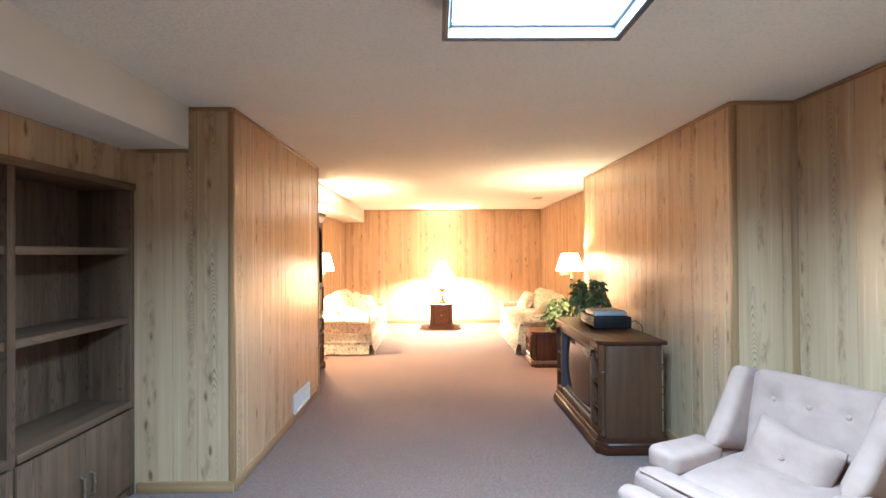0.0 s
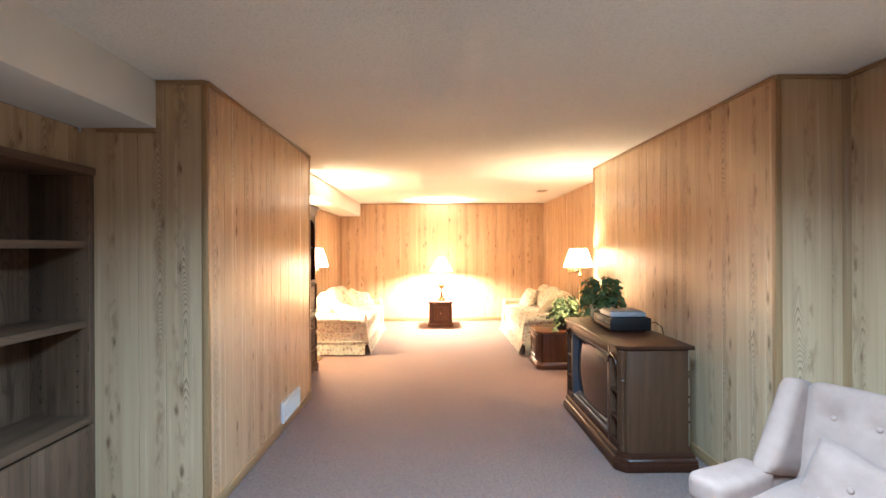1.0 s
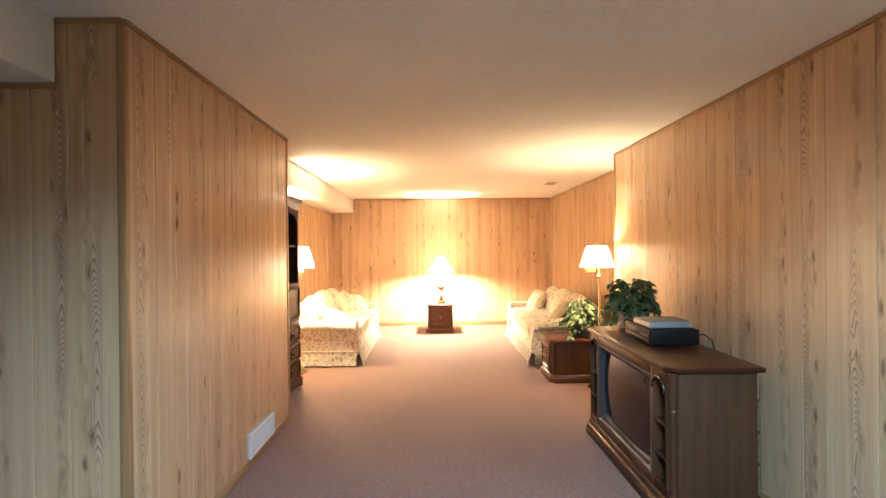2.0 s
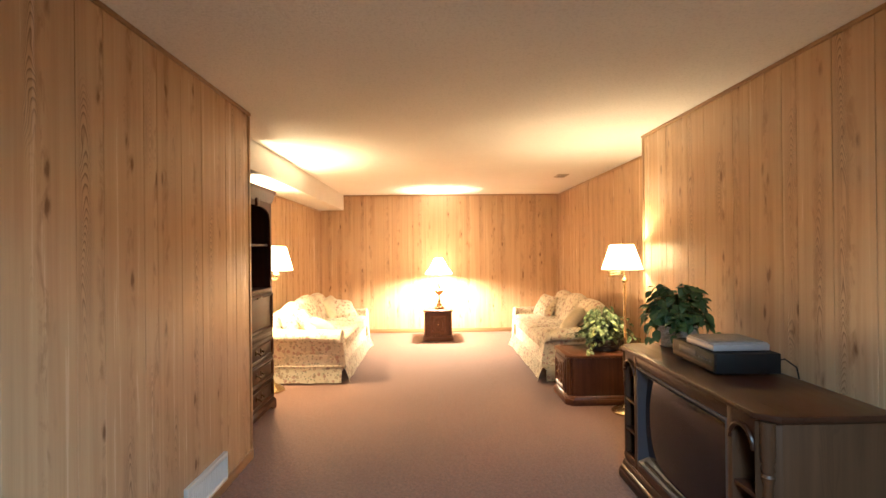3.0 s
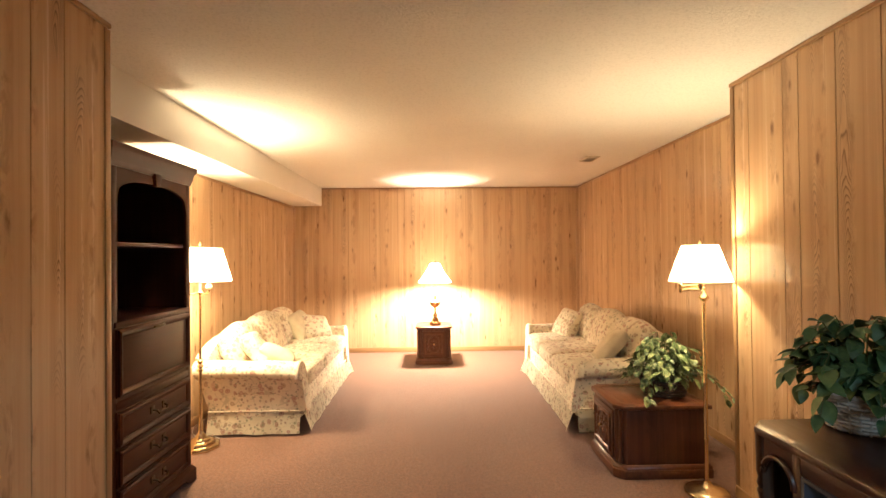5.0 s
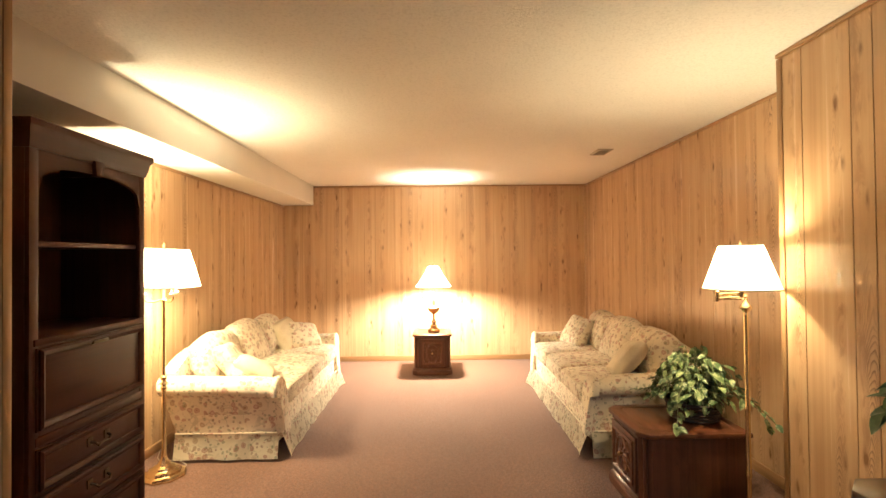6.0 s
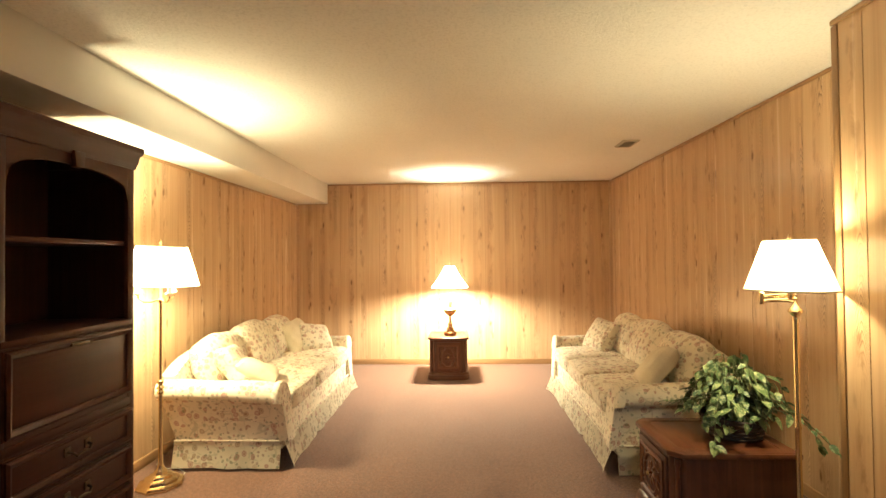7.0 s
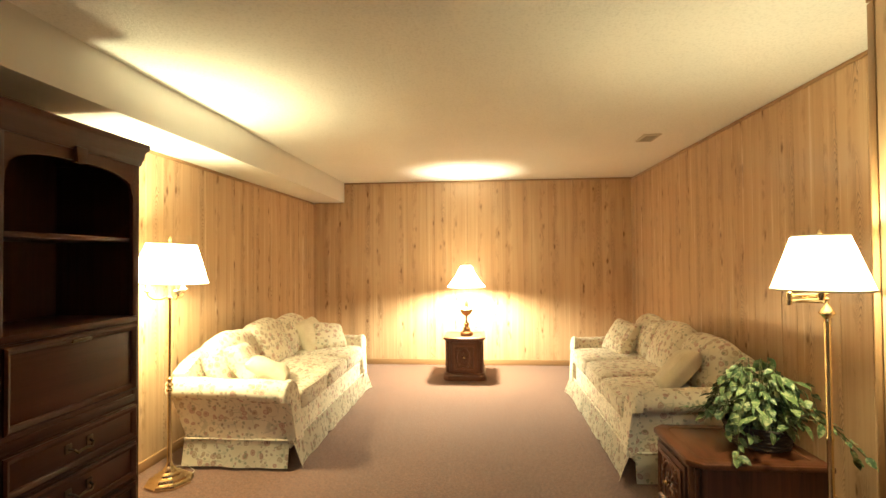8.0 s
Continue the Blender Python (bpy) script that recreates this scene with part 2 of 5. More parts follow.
def plain(name, colour, rough, metal=0.0, vary=0.12, scale=18):
    m, t, b = nodes_of(name, rough, metal)
    n = noise_of(t, coords(t, (1, 1, 1)), scale, 4)
    t.links.new(ramp(t, n, [(0.3, tuple(c * (1 - vary) for c in colour)), (0.7, colour)]), b.inputs["Base Color"])
    t.links.new(ramp(t, n, [(0.3, grey(rough * 0.85)), (0.7, grey(min(1, rough * 1.2)))]), b.inputs["Roughness"])
    return m


def glow(name, colour, strength):
    m, t, b = nodes_of(name, 0.5, 0, (0.8, 0.8, 0.8))
    b.inputs["Emission Color"].default_value = (*colour, 1)
    b.inputs["Emission Strength"].default_value = strength
    return m


CARPET, CEILING, FLORAL = make_carpet(), make_ceiling(), make_floral()
SOFFIT = plain("soffit_paint", (0.82, 0.81, 0.77), 0.85, 0, 0.05, 3)
CREAM = make_cloth("cream_cloth", (0.66, 0.57, 0.40), (0.76, 0.68, 0.50))
PINK = make_cloth("pale_mauve_cloth", (0.300, 0.181, 0.133), (0.368, 0.229, 0.170))
BRASS, BRASS_WORN = make_brass("polished_brass", (0.80, 0.64, 0.38), 0.17), make_brass("antique_brass", (0.42, 0.28, 0.13), 0.35)
BRASS_DARK = make_brass("blackened_brass", (0.10, 0.07, 0.045), 0.45)
SHADE, SHADE_THIN = make_shade("lined_lampshade", 0.68), make_shade("thin_lampshade", 0.78)
LEAF_GREEN = make_leaf("green_leaf", (0.028, 0.078, 0.027), (0.075, 0.165, 0.052), (0.10, 0.20, 0.065), 0.35)
LEAF_PALE = make_leaf("variegated_leaf", (0.055, 0.105, 0.038), (0.165, 0.24, 0.085), (0.42, 0.46, 0.23), 0.7)
STEM = plain("plant_stem", (0.09, 0.11, 0.04), 0.6)
WICKER = make_wicker()
POT = plain("dark_basket", (0.05, 0.032, 0.022), 0.7)
SOIL = plain("soil", (0.04, 0.013, 0.02), 0.95)
BLACK = plain("black_plastic", (0.008, 0.008, 0.009), 0.5)
BLACK.node_tree.nodes["Principled BSDF"].inputs["Specular IOR Level"].default_value = 0.3
SILVER = plain("silver_plastic", (0.46, 0.46, 0.47), 0.38, 0.3)
COVER = plain("printed_cover", (0.34, 0.30, 0.24), 0.45, 0, 0.5, 25)
SCREEN = nodes_of("picture_tube", 0.06, 0, (0.014, 0.011, 0.014))[0]
SCREEN.node_tree.nodes["Principled BSDF"].inputs["Specular IOR Level"].default_value = 0.32
BEZEL = plain("blue_grey_bezel", (0.05, 0.062, 0.082), 0.4)
WHITE = plain("white_enamel", (0.74, 0.74, 0.72), 0.4, 0, 0.04)
BEIGE = plain("beige_enamel", (0.50, 0.46, 0.38), 0.5, 0, 0.08)
METAL = plain("brushed_steel", (0.55, 0.54, 0.5), 0.3, 1.0)
PANEL_LIGHT = glow("light_diffuser", PANEL_COLOUR, PANEL_GLOW)


# ---- mesh helpers ----
def part(name, bm, material, parent=None, label="", sharp=38):
    bmesh.ops.recalc_face_normals(bm, faces=bm.faces)
    me = bpy.data.meshes.new(name)
    bm.to_mesh(me)
    bm.free()
    me.materials.append(material)
    me.polygons.foreach_set("use_smooth", [True] * len(me.polygons))
    me.set_sharp_from_angle(angle=radians(sharp))
    ob = new(name, me)
    ob.parent = parent
    if label:
        ob["label"] = label
    return ob


def thing(name, label, category, m=None, group="", kind=""):
    ob = new(name)
    ob.empty_display_size = 0.1
    ob.matrix_basis = m or Matrix()
    return tagged(ob, label, category, group, kind)


def box(x0, x1, y0, y1, z0, z1, bevel=0.0, segments=2, bm=None):
    b = bmesh.new()
    bmesh.ops.create_cube(b, size=1.0)
    for v in b.verts:
        v.co = Vector((x0 + (v.co.x + 0.5) * (x1 - x0), y0 + (v.co.y + 0.5) * (y1 - y0), z0 + (v.co.z + 0.5) * (z1 - z0)))
    if bevel:
        bmesh.ops.bevel(b, geom=b.edges[:], offset=bevel, segments=segments, profile=0.5, affect="EDGES")
    return joined(bm, b)


def joined(bm, b):
    if bm is None:
        return b
    me = bpy.data.meshes.new("scratch")
    b.to_mesh(me)
    b.free()
    bm.from_mesh(me)
    bpy.data.meshes.remove(me)
    return bm


def prism(poly, z0, z1, bevel=0.0, bm=None):
    b = bmesh.new()
    lo = [b.verts.new((x, y, z0)) for x, y in poly]
    hi = [b.verts.new((x, y, z1)) for x, y in poly]
    b.faces.new(lo[::-1]), b.faces.new(hi)
    for i in range(len(poly)):
        k = (i + 1) % len(poly)
        b.faces.new((lo[i], lo[k], hi[k], hi[i]))
    if bevel:
        bmesh.ops.bevel(b, geom=b.edges[:], offset=bevel, segments=2, profile=0.5, affect="EDGES")
    return joined(bm, b)


def lathe(profile, n=32, at=(0, 0), bm=None, closed=True):
    b = bmesh.new()
    rings = []
    for r, z in profile:
        rings.append([b.verts.new((at[0] + r * math.cos(2 * math.pi * i / n), at[1] + r * math.sin(2 * math.pi * i / n), z)) for i in range(n)])
    for lo, hi in zip(rings, rings[1:]):
        for i in range(n):
            b.faces.new((lo[i], lo[(i + 1) % n], hi[(i + 1) % n], hi[i]))
    if closed:
        b.faces.new(rings[0][::-1]), b.faces.new(rings[-1])
    return joined(bm, b)


def tube(points, radius, n=8, bm=None, taper=1.0):
    b = bmesh.new()
    pts = [Vector(p) for p in points]
    rings = []
    for i, p in enumerate(pts):
        d = (pts[min(i + 1, len(pts) - 1)] - pts[max(i - 1, 0)]).normalized()
        side = d.cross(Vector((0, 0, 1)) if abs(d.z) < 0.95 else Vector((1, 0, 0))).normalized()
        up = side.cross(d)
        r = radius * (1 + (taper - 1) * i / max(1, len(pts) - 1))
        rings.append([b.verts.new(p + r * (math.cos(2 * math.pi * k / n) * side + math.sin(2 * math.pi * k / n) * up)) for k in range(n)])
    for lo, hi in zip(rings, rings[1:]):
        for k in range(n):
            b.faces.new((lo[k], lo[(k + 1) % n], hi[(k + 1) % n], hi[k]))
    b.faces.new(rings[0][::-1]), b.faces.new(rings[-1])
    return joined(bm, b)


def moulding(path, profile, closed=False, bm=None):
    """A profile of (out, z) swept along a plan polyline; out is to the right of the way, mitred."""
    b = bmesh.new()
    n = len(path)
    rings = []
    for i in range(n):
        p = Vector(path[i])
        before = Vector(path[i - 1]) if i or closed else None
        after = Vector(path[(i + 1) % n]) if i < n - 1 or closed else None
        ds = []
        if before is not None:
            ds.append((p - before).normalized())
        if after is not None:
            ds.append((after - p).normalized())
        ns = [Vector((d.y, -d.x)) for d in ds]
        m = ns[0] if len(ns) == 1 else (ns[0] + ns[1]) / (1 + ns[0].dot(ns[1]))
        rings.append([b.verts.new((p.x + m.x * o, p.y + m.y * o, z)) for o, z in profile])
    k = len(profile)
    for i in range(n if closed else n - 1):
        a, c = rings[i], rings[(i + 1) % n]
        for j in range(k):
            b.faces.new((a[j], a[(j + 1) % k], c[(j + 1) % k], c[j]))
    if not closed:
        b.faces.new(rings[0]), b.faces.new(rings[-1][::-1])
    return joined(bm, b)


def cushion(w, d, h, r=0.05, puff=0.15, n=9, seed=0.0, lump=0.006, m=None, bm=None):
    """A soft block, w x d x h about its middle, swollen on its broad faces and slightly lumpy."""
    b = bmesh.new()
    bmesh.ops.create_cube(b, size=2.0)
    bmesh.ops.subdivide_edges(b, edges=b.edges[:], cuts=n, use_grid_fill=True)
    half = Vector((w / 2, d / 2, h / 2))
    core = Vector([max(0.001, c - r) for c in half])
    for v in b.verts:
        u = v.co.copy()
        q = Vector([a * c for a, c in zip(u, half)])
        inner = Vector([max(-c, min(c, a)) for a, c in zip(q, core)])
        out = q - inner
        p = inner + (out.normalized() * r if out.length > 1e-6 else out)
        k = max(0.0, 1 - u.x * u.x) * max(0.0, 1 - u.y * u.y)
        p.z *= 1 + puff * k
        p.x *= 1 + 0.03 * (1 - u.y * u.y)
        p += lump * noise.noise_vector(p * 6 + Vector((seed, seed * 2, 0)))
        v.co = p
    if m is not None:
        bmesh.ops.transform(b, matrix=m, verts=b.verts)
    return joined(bm, b)


def pillow_mesh(w, h, t, seed=0.0, n=14):
    """A square throw pillow lying in the xz plane, thin at its seams, with pulled corners."""
    b = bmesh.new()
    bmesh.ops.create_cube(b, size=2.0)
    bmesh.ops.subdivide_edges(b, edges=b.edges[:], cuts=n, use_grid_fill=True)
    for v in b.verts:
        u = v.co
        thick = (max(0.0, 1 - u.x ** 4) * max(0.0, 1 - u.z ** 4)) ** 0.45
        pull = 1 - 0.05 * (1 - u.x * u.x) * u.z * u.z - 0.05 * (1 - u.z * u.z) * u.x * u.x - 0.035 * (u.x * u.z) ** 6
        p = Vector((u.x * w / 2 * pull, u.y * (t / 2 * thick + 0.006), u.z * h / 2 * pull))
        p += 0.012 * noise.noise_vector(p * 8 + Vector((seed, 0, seed)))
        v.co = p
    return b


# ---- the room ----
H = 2.33
XL, XR, YB, YN = -1.89, 2.155, 9.97, -1.6
SHEET = (0.21, 0.30, 0.145, 0.255, 0.10, 0.21)
plank_meshes = {}


def plank_mesh(w, h):
    key = (round(w, 3), round(h, 3))
    if key not in plank_meshes:
        c, g, d = 0.0013, 0.0014, 0.006
        x0, x1 = -w / 2 + g, w / 2 - g
        vs = [(x0, 0, 0), (x1, 0, 0), (x1, 0, h), (x0, 0, h), (x0, -d + c, 0), (x1, -d + c, 0), (x1, -d + c, h), (x0, -d + c, h),
              (x0 + c, -d, 0), (x1 - c, -d, 0), (x1 - c, -d, h), (x0 + c, -d, h)]
        fs = [(0, 4, 7, 3), (1, 2, 6, 5), (4, 8, 11, 7), (5, 6, 10, 9), (8, 9, 10, 11), (0, 1, 5, 9, 8, 4), (3, 7, 11, 10, 6, 2)]
        me = bpy.data.meshes.new("plank")
        me.from_pydata(vs, [], fs)
        me.materials.append(PANEL)
        plank_meshes[key] = me
    return plank_meshes[key]


wall_jobs = []


def panel_wall(name, p0, p1, z0, z1, label, start=0, thick=0.1):
    """A panelled wall whose face runs from p0 to p1, seen from the left of that way."""
    a, b = Vector(p0), Vector(p1)
    length, way = (b - a).length, (b - a).normalized()
    turn = math.degrees(math.atan2(way.y, way.x)) + 180
    m = pose(*((a + b) / 2), 0, 0, 0, turn)
    ob = part(name, box(-length / 2 + 0.0055, length / 2 - 0.0055, 0.006, thick, z0, z1), GROOVE)
    ob.matrix_basis = m
    tagged(ob, label, "wall", "", "structure")
    wall_jobs.append((ob, length, z0, z1, start))
    return ob


def lay_planks():
    for ob, length, z0, z1, start in wall_jobs:
        x, i = -length / 2, start
        while x < length / 2 - 0.02:
            w = min(SHEET[i % len(SHEET)], length / 2 - x)
            if length / 2 - x - w < 0.03:
                w = length / 2 - x
            o = new("plank", plank_mesh(w, z1 - z0))
            o.parent = ob
            o.location = (x + w / 2, 0.006, z0)
            x += w
            i += 1


def trim_run(name, p0, p1, z0, z1, out, label, rounded=0.004):
    a, b = Vector(p0), Vector(p1)
    length, way = (b - a).length, (b - a).normalized()
    turn = math.degrees(math.atan2(way.y, way.x)) + 180
    ob = part(name, box(-length / 2, length / 2, -out, -0.0005, z0, z1, rounded), TRIM_X)
    ob.matrix_basis = pose(*((a + b) / 2), 0, 0, 0, turn)
    return tagged(ob, label, "trim", "", "structure")


floor = tagged(part("floor", box(XL - 0.6, XR + 0.15, YN - 0.15, YB + 0.15, -0.12, 0.0), CARPET), "mauve-brown short pile carpet across the whole basement", "floor", "", "structure")
ceiling = tagged(part("ceiling", box(XL - 0.6, XR + 0.15, YN - 0.15, YB + 0.15, H, H + 0.12), CEILING), "white stippled basement ceiling", "ceiling", "", "structure")
PW_X, PW_Y1, PE_X, PE_Y1 = -1.224, 5.06, 1.779, 5.785
SOFF_X, SOFF_Z = -1.485, 2.076
for y0, y1 in ((YN, 2.942), (PW_Y1 + 0.0008, YB - 0.008)):
    s = part("soffit", box(XL + 0.002, SOFF_X, y0, y1, SOFF_Z, H + 0.01, 0.004), SOFFIT)
    tagged(s, "white painted boxed duct soffit along the wall", "soffit", "", "structure")

CASE_Y0, CASE_Y1, CASE_TOP = 1.25, 2.945, 1.865
WOODEN = "wood-grain panelling with vertical grooves and knots"
panel_wall("wall_north", (XR, YB), (XL, YB), 0, H, WOODEN + " at the far end", 3)
panel_wall("wall_west_far", (XL, YB), (XL, PW_Y1), 0, SOFF_Z, WOODEN + " below the soffit", 1)
panel_wall("wall_east_far", (XR, PE_Y1), (XR, YB), 0, H, WOODEN + " behind the sofa", 0)
panel_wall("wall_partition_east", (PE_X, 2.86), (PE_X, PE_Y1), 0, H, WOODEN + " behind the television", 2)
panel_wall("wall_partition_east_end", (PE_X, PE_Y1), (XR, PE_Y1), 0, H, WOODEN + " on the return", 4)
panel_wall("wall_partition_east_front", (XR, 2.86), (PE_X, 2.86), 0, H, WOODEN + " on the return", 1)
panel_wall("wall_east_near", (XR, YN), (XR, 2.86), 0, H, WOODEN + " beside the armchair", 5)
panel_wall("wall_partition_west", (PW_X, PW_Y1), (PW_X, 2.95), 0, H, WOODEN + " with a floor register", 0)
panel_wall("wall_partition_west_front", (PW_X, 2.95), (XL, 2.95), 0, H, WOODEN + " beside the bookcase", 1)
panel_wall("wall_partition_west_end", (XL, PW_Y1), (PW_X, PW_Y1), 0, H, WOODEN + " on the return", 2)
panel_wall("wall_west_near", (XL, CASE_Y0), (XL, YN), 0, SOFF_Z, WOODEN + " below the soffit", 3)
panel_wall("wall_west_over_case", (XL, CASE_Y1), (XL, CASE_Y0), CASE_TOP + 0.002, SOFF_Z, WOODEN + " above the bookcase", 2)
panel_wall("wall_south", (XL, YN), (XR, YN), 0, H, WOODEN + " closing the room", 0)

RUNS = [((XR, YB), (XL, YB), H), ((XL, YB), (XL, PW_Y1 + 0.005), SOFF_Z), ((XR, PE_Y1 + 0.02), (XR, YB), H), ((PE_X, 2.86), (PE_X, PE_Y1), H),
        ((XR, 2.86), (PE_X, 2.86), H), ((XR, YN), (XR, 2.86), H), ((PW_X, PW_Y1), (PW_X, 2.95), H), ((PW_X, 2.95), (-1.80, 2.95), SOFF_Z)]
for a, b, top in RUNS:
    trim_run("baseboard", a, b, 0.0, 0.068, 0.012, "brown stained wooden baseboard")
    if top == SOFF_Z and a[1] < 3:
        a = (SOFF_X, a[1])  # under the soffit only
    trim_run("trim", a, b, top - 0.022, top - 0.001, 0.014, "brown stained wooden ceiling trim")
trim_run("trim", (PW_X, 2.95), (SOFF_X, 2.95), H - 0.022, H - 0.001, 0.0145, "brown stained wooden ceiling trim")
for x, y, sx, sy in ((PW_X, 2.95, 1, -1), (PW_X, PW_Y1, 1, 1), (PE_X, 2.86, -1, -1), (PE_X, PE_Y1, -1, 1)):
    bm = box(min(x, x + sx * 0.0055), max(x, x + sx * 0.0055), min(y + sy * 0.0055, y - sy * 0.027), max(y + sy * 0.0055, y - sy * 0.027), 0.07, H - 0.024, 0.002)
    box(min(x + sx * 0.0053, x - sx * 0.027), max(x + sx * 0.0053, x - sx * 0.027), min(y, y + sy * 0.0053), max(y, y + sy * 0.0053), 0.07, H - 0.024, 0.002, 2, bm)
    tagged(part("trim", bm, TRIM), "brown stained wooden corner moulding", "trim", "", "structure")
for x, y, sx, sy in ((XR, 2.86, -1, -1), (XR, YB, -1, -1), (XL, YB, 1, -1), (XL, 2.95, 1, -1)):
    bm = prism([(x, y), (x + sx * 0.027, y), (x + sx * 0.020, y + sy * 0.014), (x + sx * 0.014, y + sy * 0.020), (x, y + sy * 0.027)], 0.07, (H if x > 0 else SOFF_Z) - 0.024)
    tagged(part("trim", bm, TRIM), "brown stained wooden inside corner bead", "trim", "", "structure")

# ---- fittings ----
def ceiling_fixture():
    x0, x1, y0, y1, z0 = 0.042, 0.692, 0.56, 1.762, 2.215
    t = thing("ceiling_light", "surface-mounted ceiling light with grey metal frame, switched on", "ceiling light", pose((x0 + x1) / 2, (y0 + y1) / 2, H))
    hx, hy, d = (x1 - x0) / 2, (y1 - y0) / 2, z0 - H
    ring = [(-hx, -hy), (-hx, hy), (hx, hy), (hx, -hy)]
    part("frame", moulding(ring[::-1], [(0, -0.001), (0, d), (-0.020, d), (-0.024, d + 0.048), (-0.024, -0.001)], True), FIXTURE, t)
    part("edge_trim", moulding(ring[::-1], [(0.003, d + 0.012), (0.003, d - 0.003), (-0.010, d - 0.003), (-0.010, d - 0.0005), (0.0005, d - 0.0005), (0.0005, d + 0.012)], True), GREY, t, "thin dark grey lower edge of the frame")
    part("inner_rim", moulding(ring[::-1], [(-0.0245, d + 0.052), (-0.0245, d + 0.036), (-0.034, d + 0.040), (-0.034, d + 0.060)], True), FIXTURE, t, "thin dark metal rim round the diffuser")
    part("diffuser", box(-hx + 0.03, hx - 0.03, -hy + 0.03, hy - 0.03, d + 0.050, d + 0.058), PANEL_LIGHT, t, "glowing white plastic diffuser")
    # the prismatic diffuser throws most of its light downwards
    data = bpy.data.lights.new("ceiling_light_tubes", "AREA")
    data.shape, data.size, data.size_y = "RECTANGLE", x1 - x0 - 0.08, y1 - y0 - 0.08
    data.energy, data.color, data.spread = PANEL_WATTS, PANEL_COLOUR, radians(PANEL_SPREAD)
    new("ceiling_light_tubes", data).location = ((x0 + x1) / 2, (y0 + y1) / 2, H + d + 0.046)
    return t


def register():
    t = thing("wall_register", "white metal floor register low on the panelled wall", "vent", pose(PW_X, 4.393, 0.062, 0, 0, 90))
    w, h = 0.46, 0.163
    bm = box(-w / 2, w / 2, -0.014, -0.001, 0, h, 0.004)
    part("backing", bm, WHITE, t)
    fr = moulding([(-w / 2, 0), (w / 2, 0), (w / 2, h), (-w / 2, h)], [(0.0, 0), (0.0, 0.022), (-0.018, 0.026), (-0.022, 0)], True)
    bmesh.ops.transform(fr, matrix=Matrix.Rotation(radians(90), 4, "X"), verts=fr.verts)
    part("frame", fr, WHITE, t)
    for i in range(20):
        x = -w / 2 + 0.04 + i * (w - 0.08) / 19
        part("slat", box(x - 0.004, x + 0.004, -0.022, -0.012, 0.028, h - 0.028), WHITE, t)
    part("damper_lever", box(w / 2 - 0.035, w / 2 - 0.028, -0.03, -0.013, 0.06, 0.09, 0.002), WHITE, t)


def ceiling_vent():
    t = thing("ceiling_vent", "small beige metal ceiling air vent with slats", "vent", pose(1.665, 7.93, H))
    part("backing", box(-0.065, 0.065, -0.115, 0.115, -0.006, -0.001), BEIGE, t)
    part("frame", moulding([(-0.07, -0.12), (-0.07, 0.12), (0.07, 0.12), (0.07, -0.12)][::-1], [(0, 0), (0, -0.004), (-0.006, -0.011), (-0.025, -0.012), (-0.025, -0.001)], True), BEIGE, t)
    for i in range(8):
        y = -0.088 + i * 0.025
        s = part("slat", box(-0.046, 0.046, -0.009, 0.009, -0.0012, 0.0012), BEIGE, t)
        s.matrix_local = pose(0, y, -0.009, 40)


def bookcase():
    t = thing("bookcase", "empty built-in grey-brown oak bookcase with cupboard doors below", "bookcase", pose(-1.816, CASE_Y1, 0, 0, 0, 90))
    # local x runs from the far end back towards the near end as negative values; local -y faces the room
    w, st, depth = CASE_Y1 - CASE_Y0, 0.042, 0.31
    pitch = (w - st) / 2
    for i in range(3):
        x = -w + i * pitch
        part("upright", box(x, x + st, 0, depth, 0.0, CASE_TOP - 0.04, 0.002), CASE_Z, t)
    part("back_panel", box(-w + 0.002, -0.002, depth, depth + 0.012, 0.0, CASE_TOP), CASE_Z, t)
    part("top_board", box(-w - 0.005, -0.001, -0.012, depth, CASE_TOP - 0.04, CASE_TOP, 0.004), CASE_X, t)
    for i in range(2):
        x0, x1 = -w + i * pitch + st, -w + (i + 1) * pitch
        for z in (1.478, 1.066):
            part("shelf", box(x0 + 0.001, x1 - 0.001, 0.008, depth - 0.001, z - 0.038, z, 0.003), CASE_X, t)
        part("deck", box(x0 + 0.001, x1 - 0.001, -0.008, depth - 0.001, 0.528, 0.568, 0.003), CASE_X, t)
        part("bottom_shelf", box(x0 + 0.001, x1 - 0.001, 0.03, depth - 0.001, 0.07, 0.10), CASE_X, t)
        part("kick_board", box(x0 + 0.001, x1 - 0.001, 0.02, 0.04, 0.0, 0.07), CASE_X, t)
        mid = (x0 + x1) / 2
        for a, b, hx in ((x0 - 0.012, mid - 0.002, mid - 0.035), (mid + 0.002, x1 + 0.012, mid + 0.035)):
            dr = part("door", box(a, b, -0.018, -0.001, 0.075, 0.521, 0.003), CASE_Z, t)
            part("handle", tube([(hx, -0.018, 0.19), (hx, -0.04, 0.20), (hx, -0.043, 0.25), (hx, -0.04, 0.30), (hx, -0.018, 0.31)], 0.006), METAL, dr, "brushed metal bar handle")
        for side in (x0 + 0.0015, x1 - 0.0015):
            bm = bmesh.new()
            for k in range(14):
                z = 0.64 + 0.08 * k
                if min(abs(z - q) for q in (1.459, 1.047)) > 0.03:
                    for y in (0.06, depth - 0.06):
                        box(side - 0.002, side + 0.002, y - 0.003, y + 0.003, z - 0.003, z + 0.003, 0, 2, bm)
            tagged(part("peg_holes", bm, BLACK, t), "", "", "", "stuff")


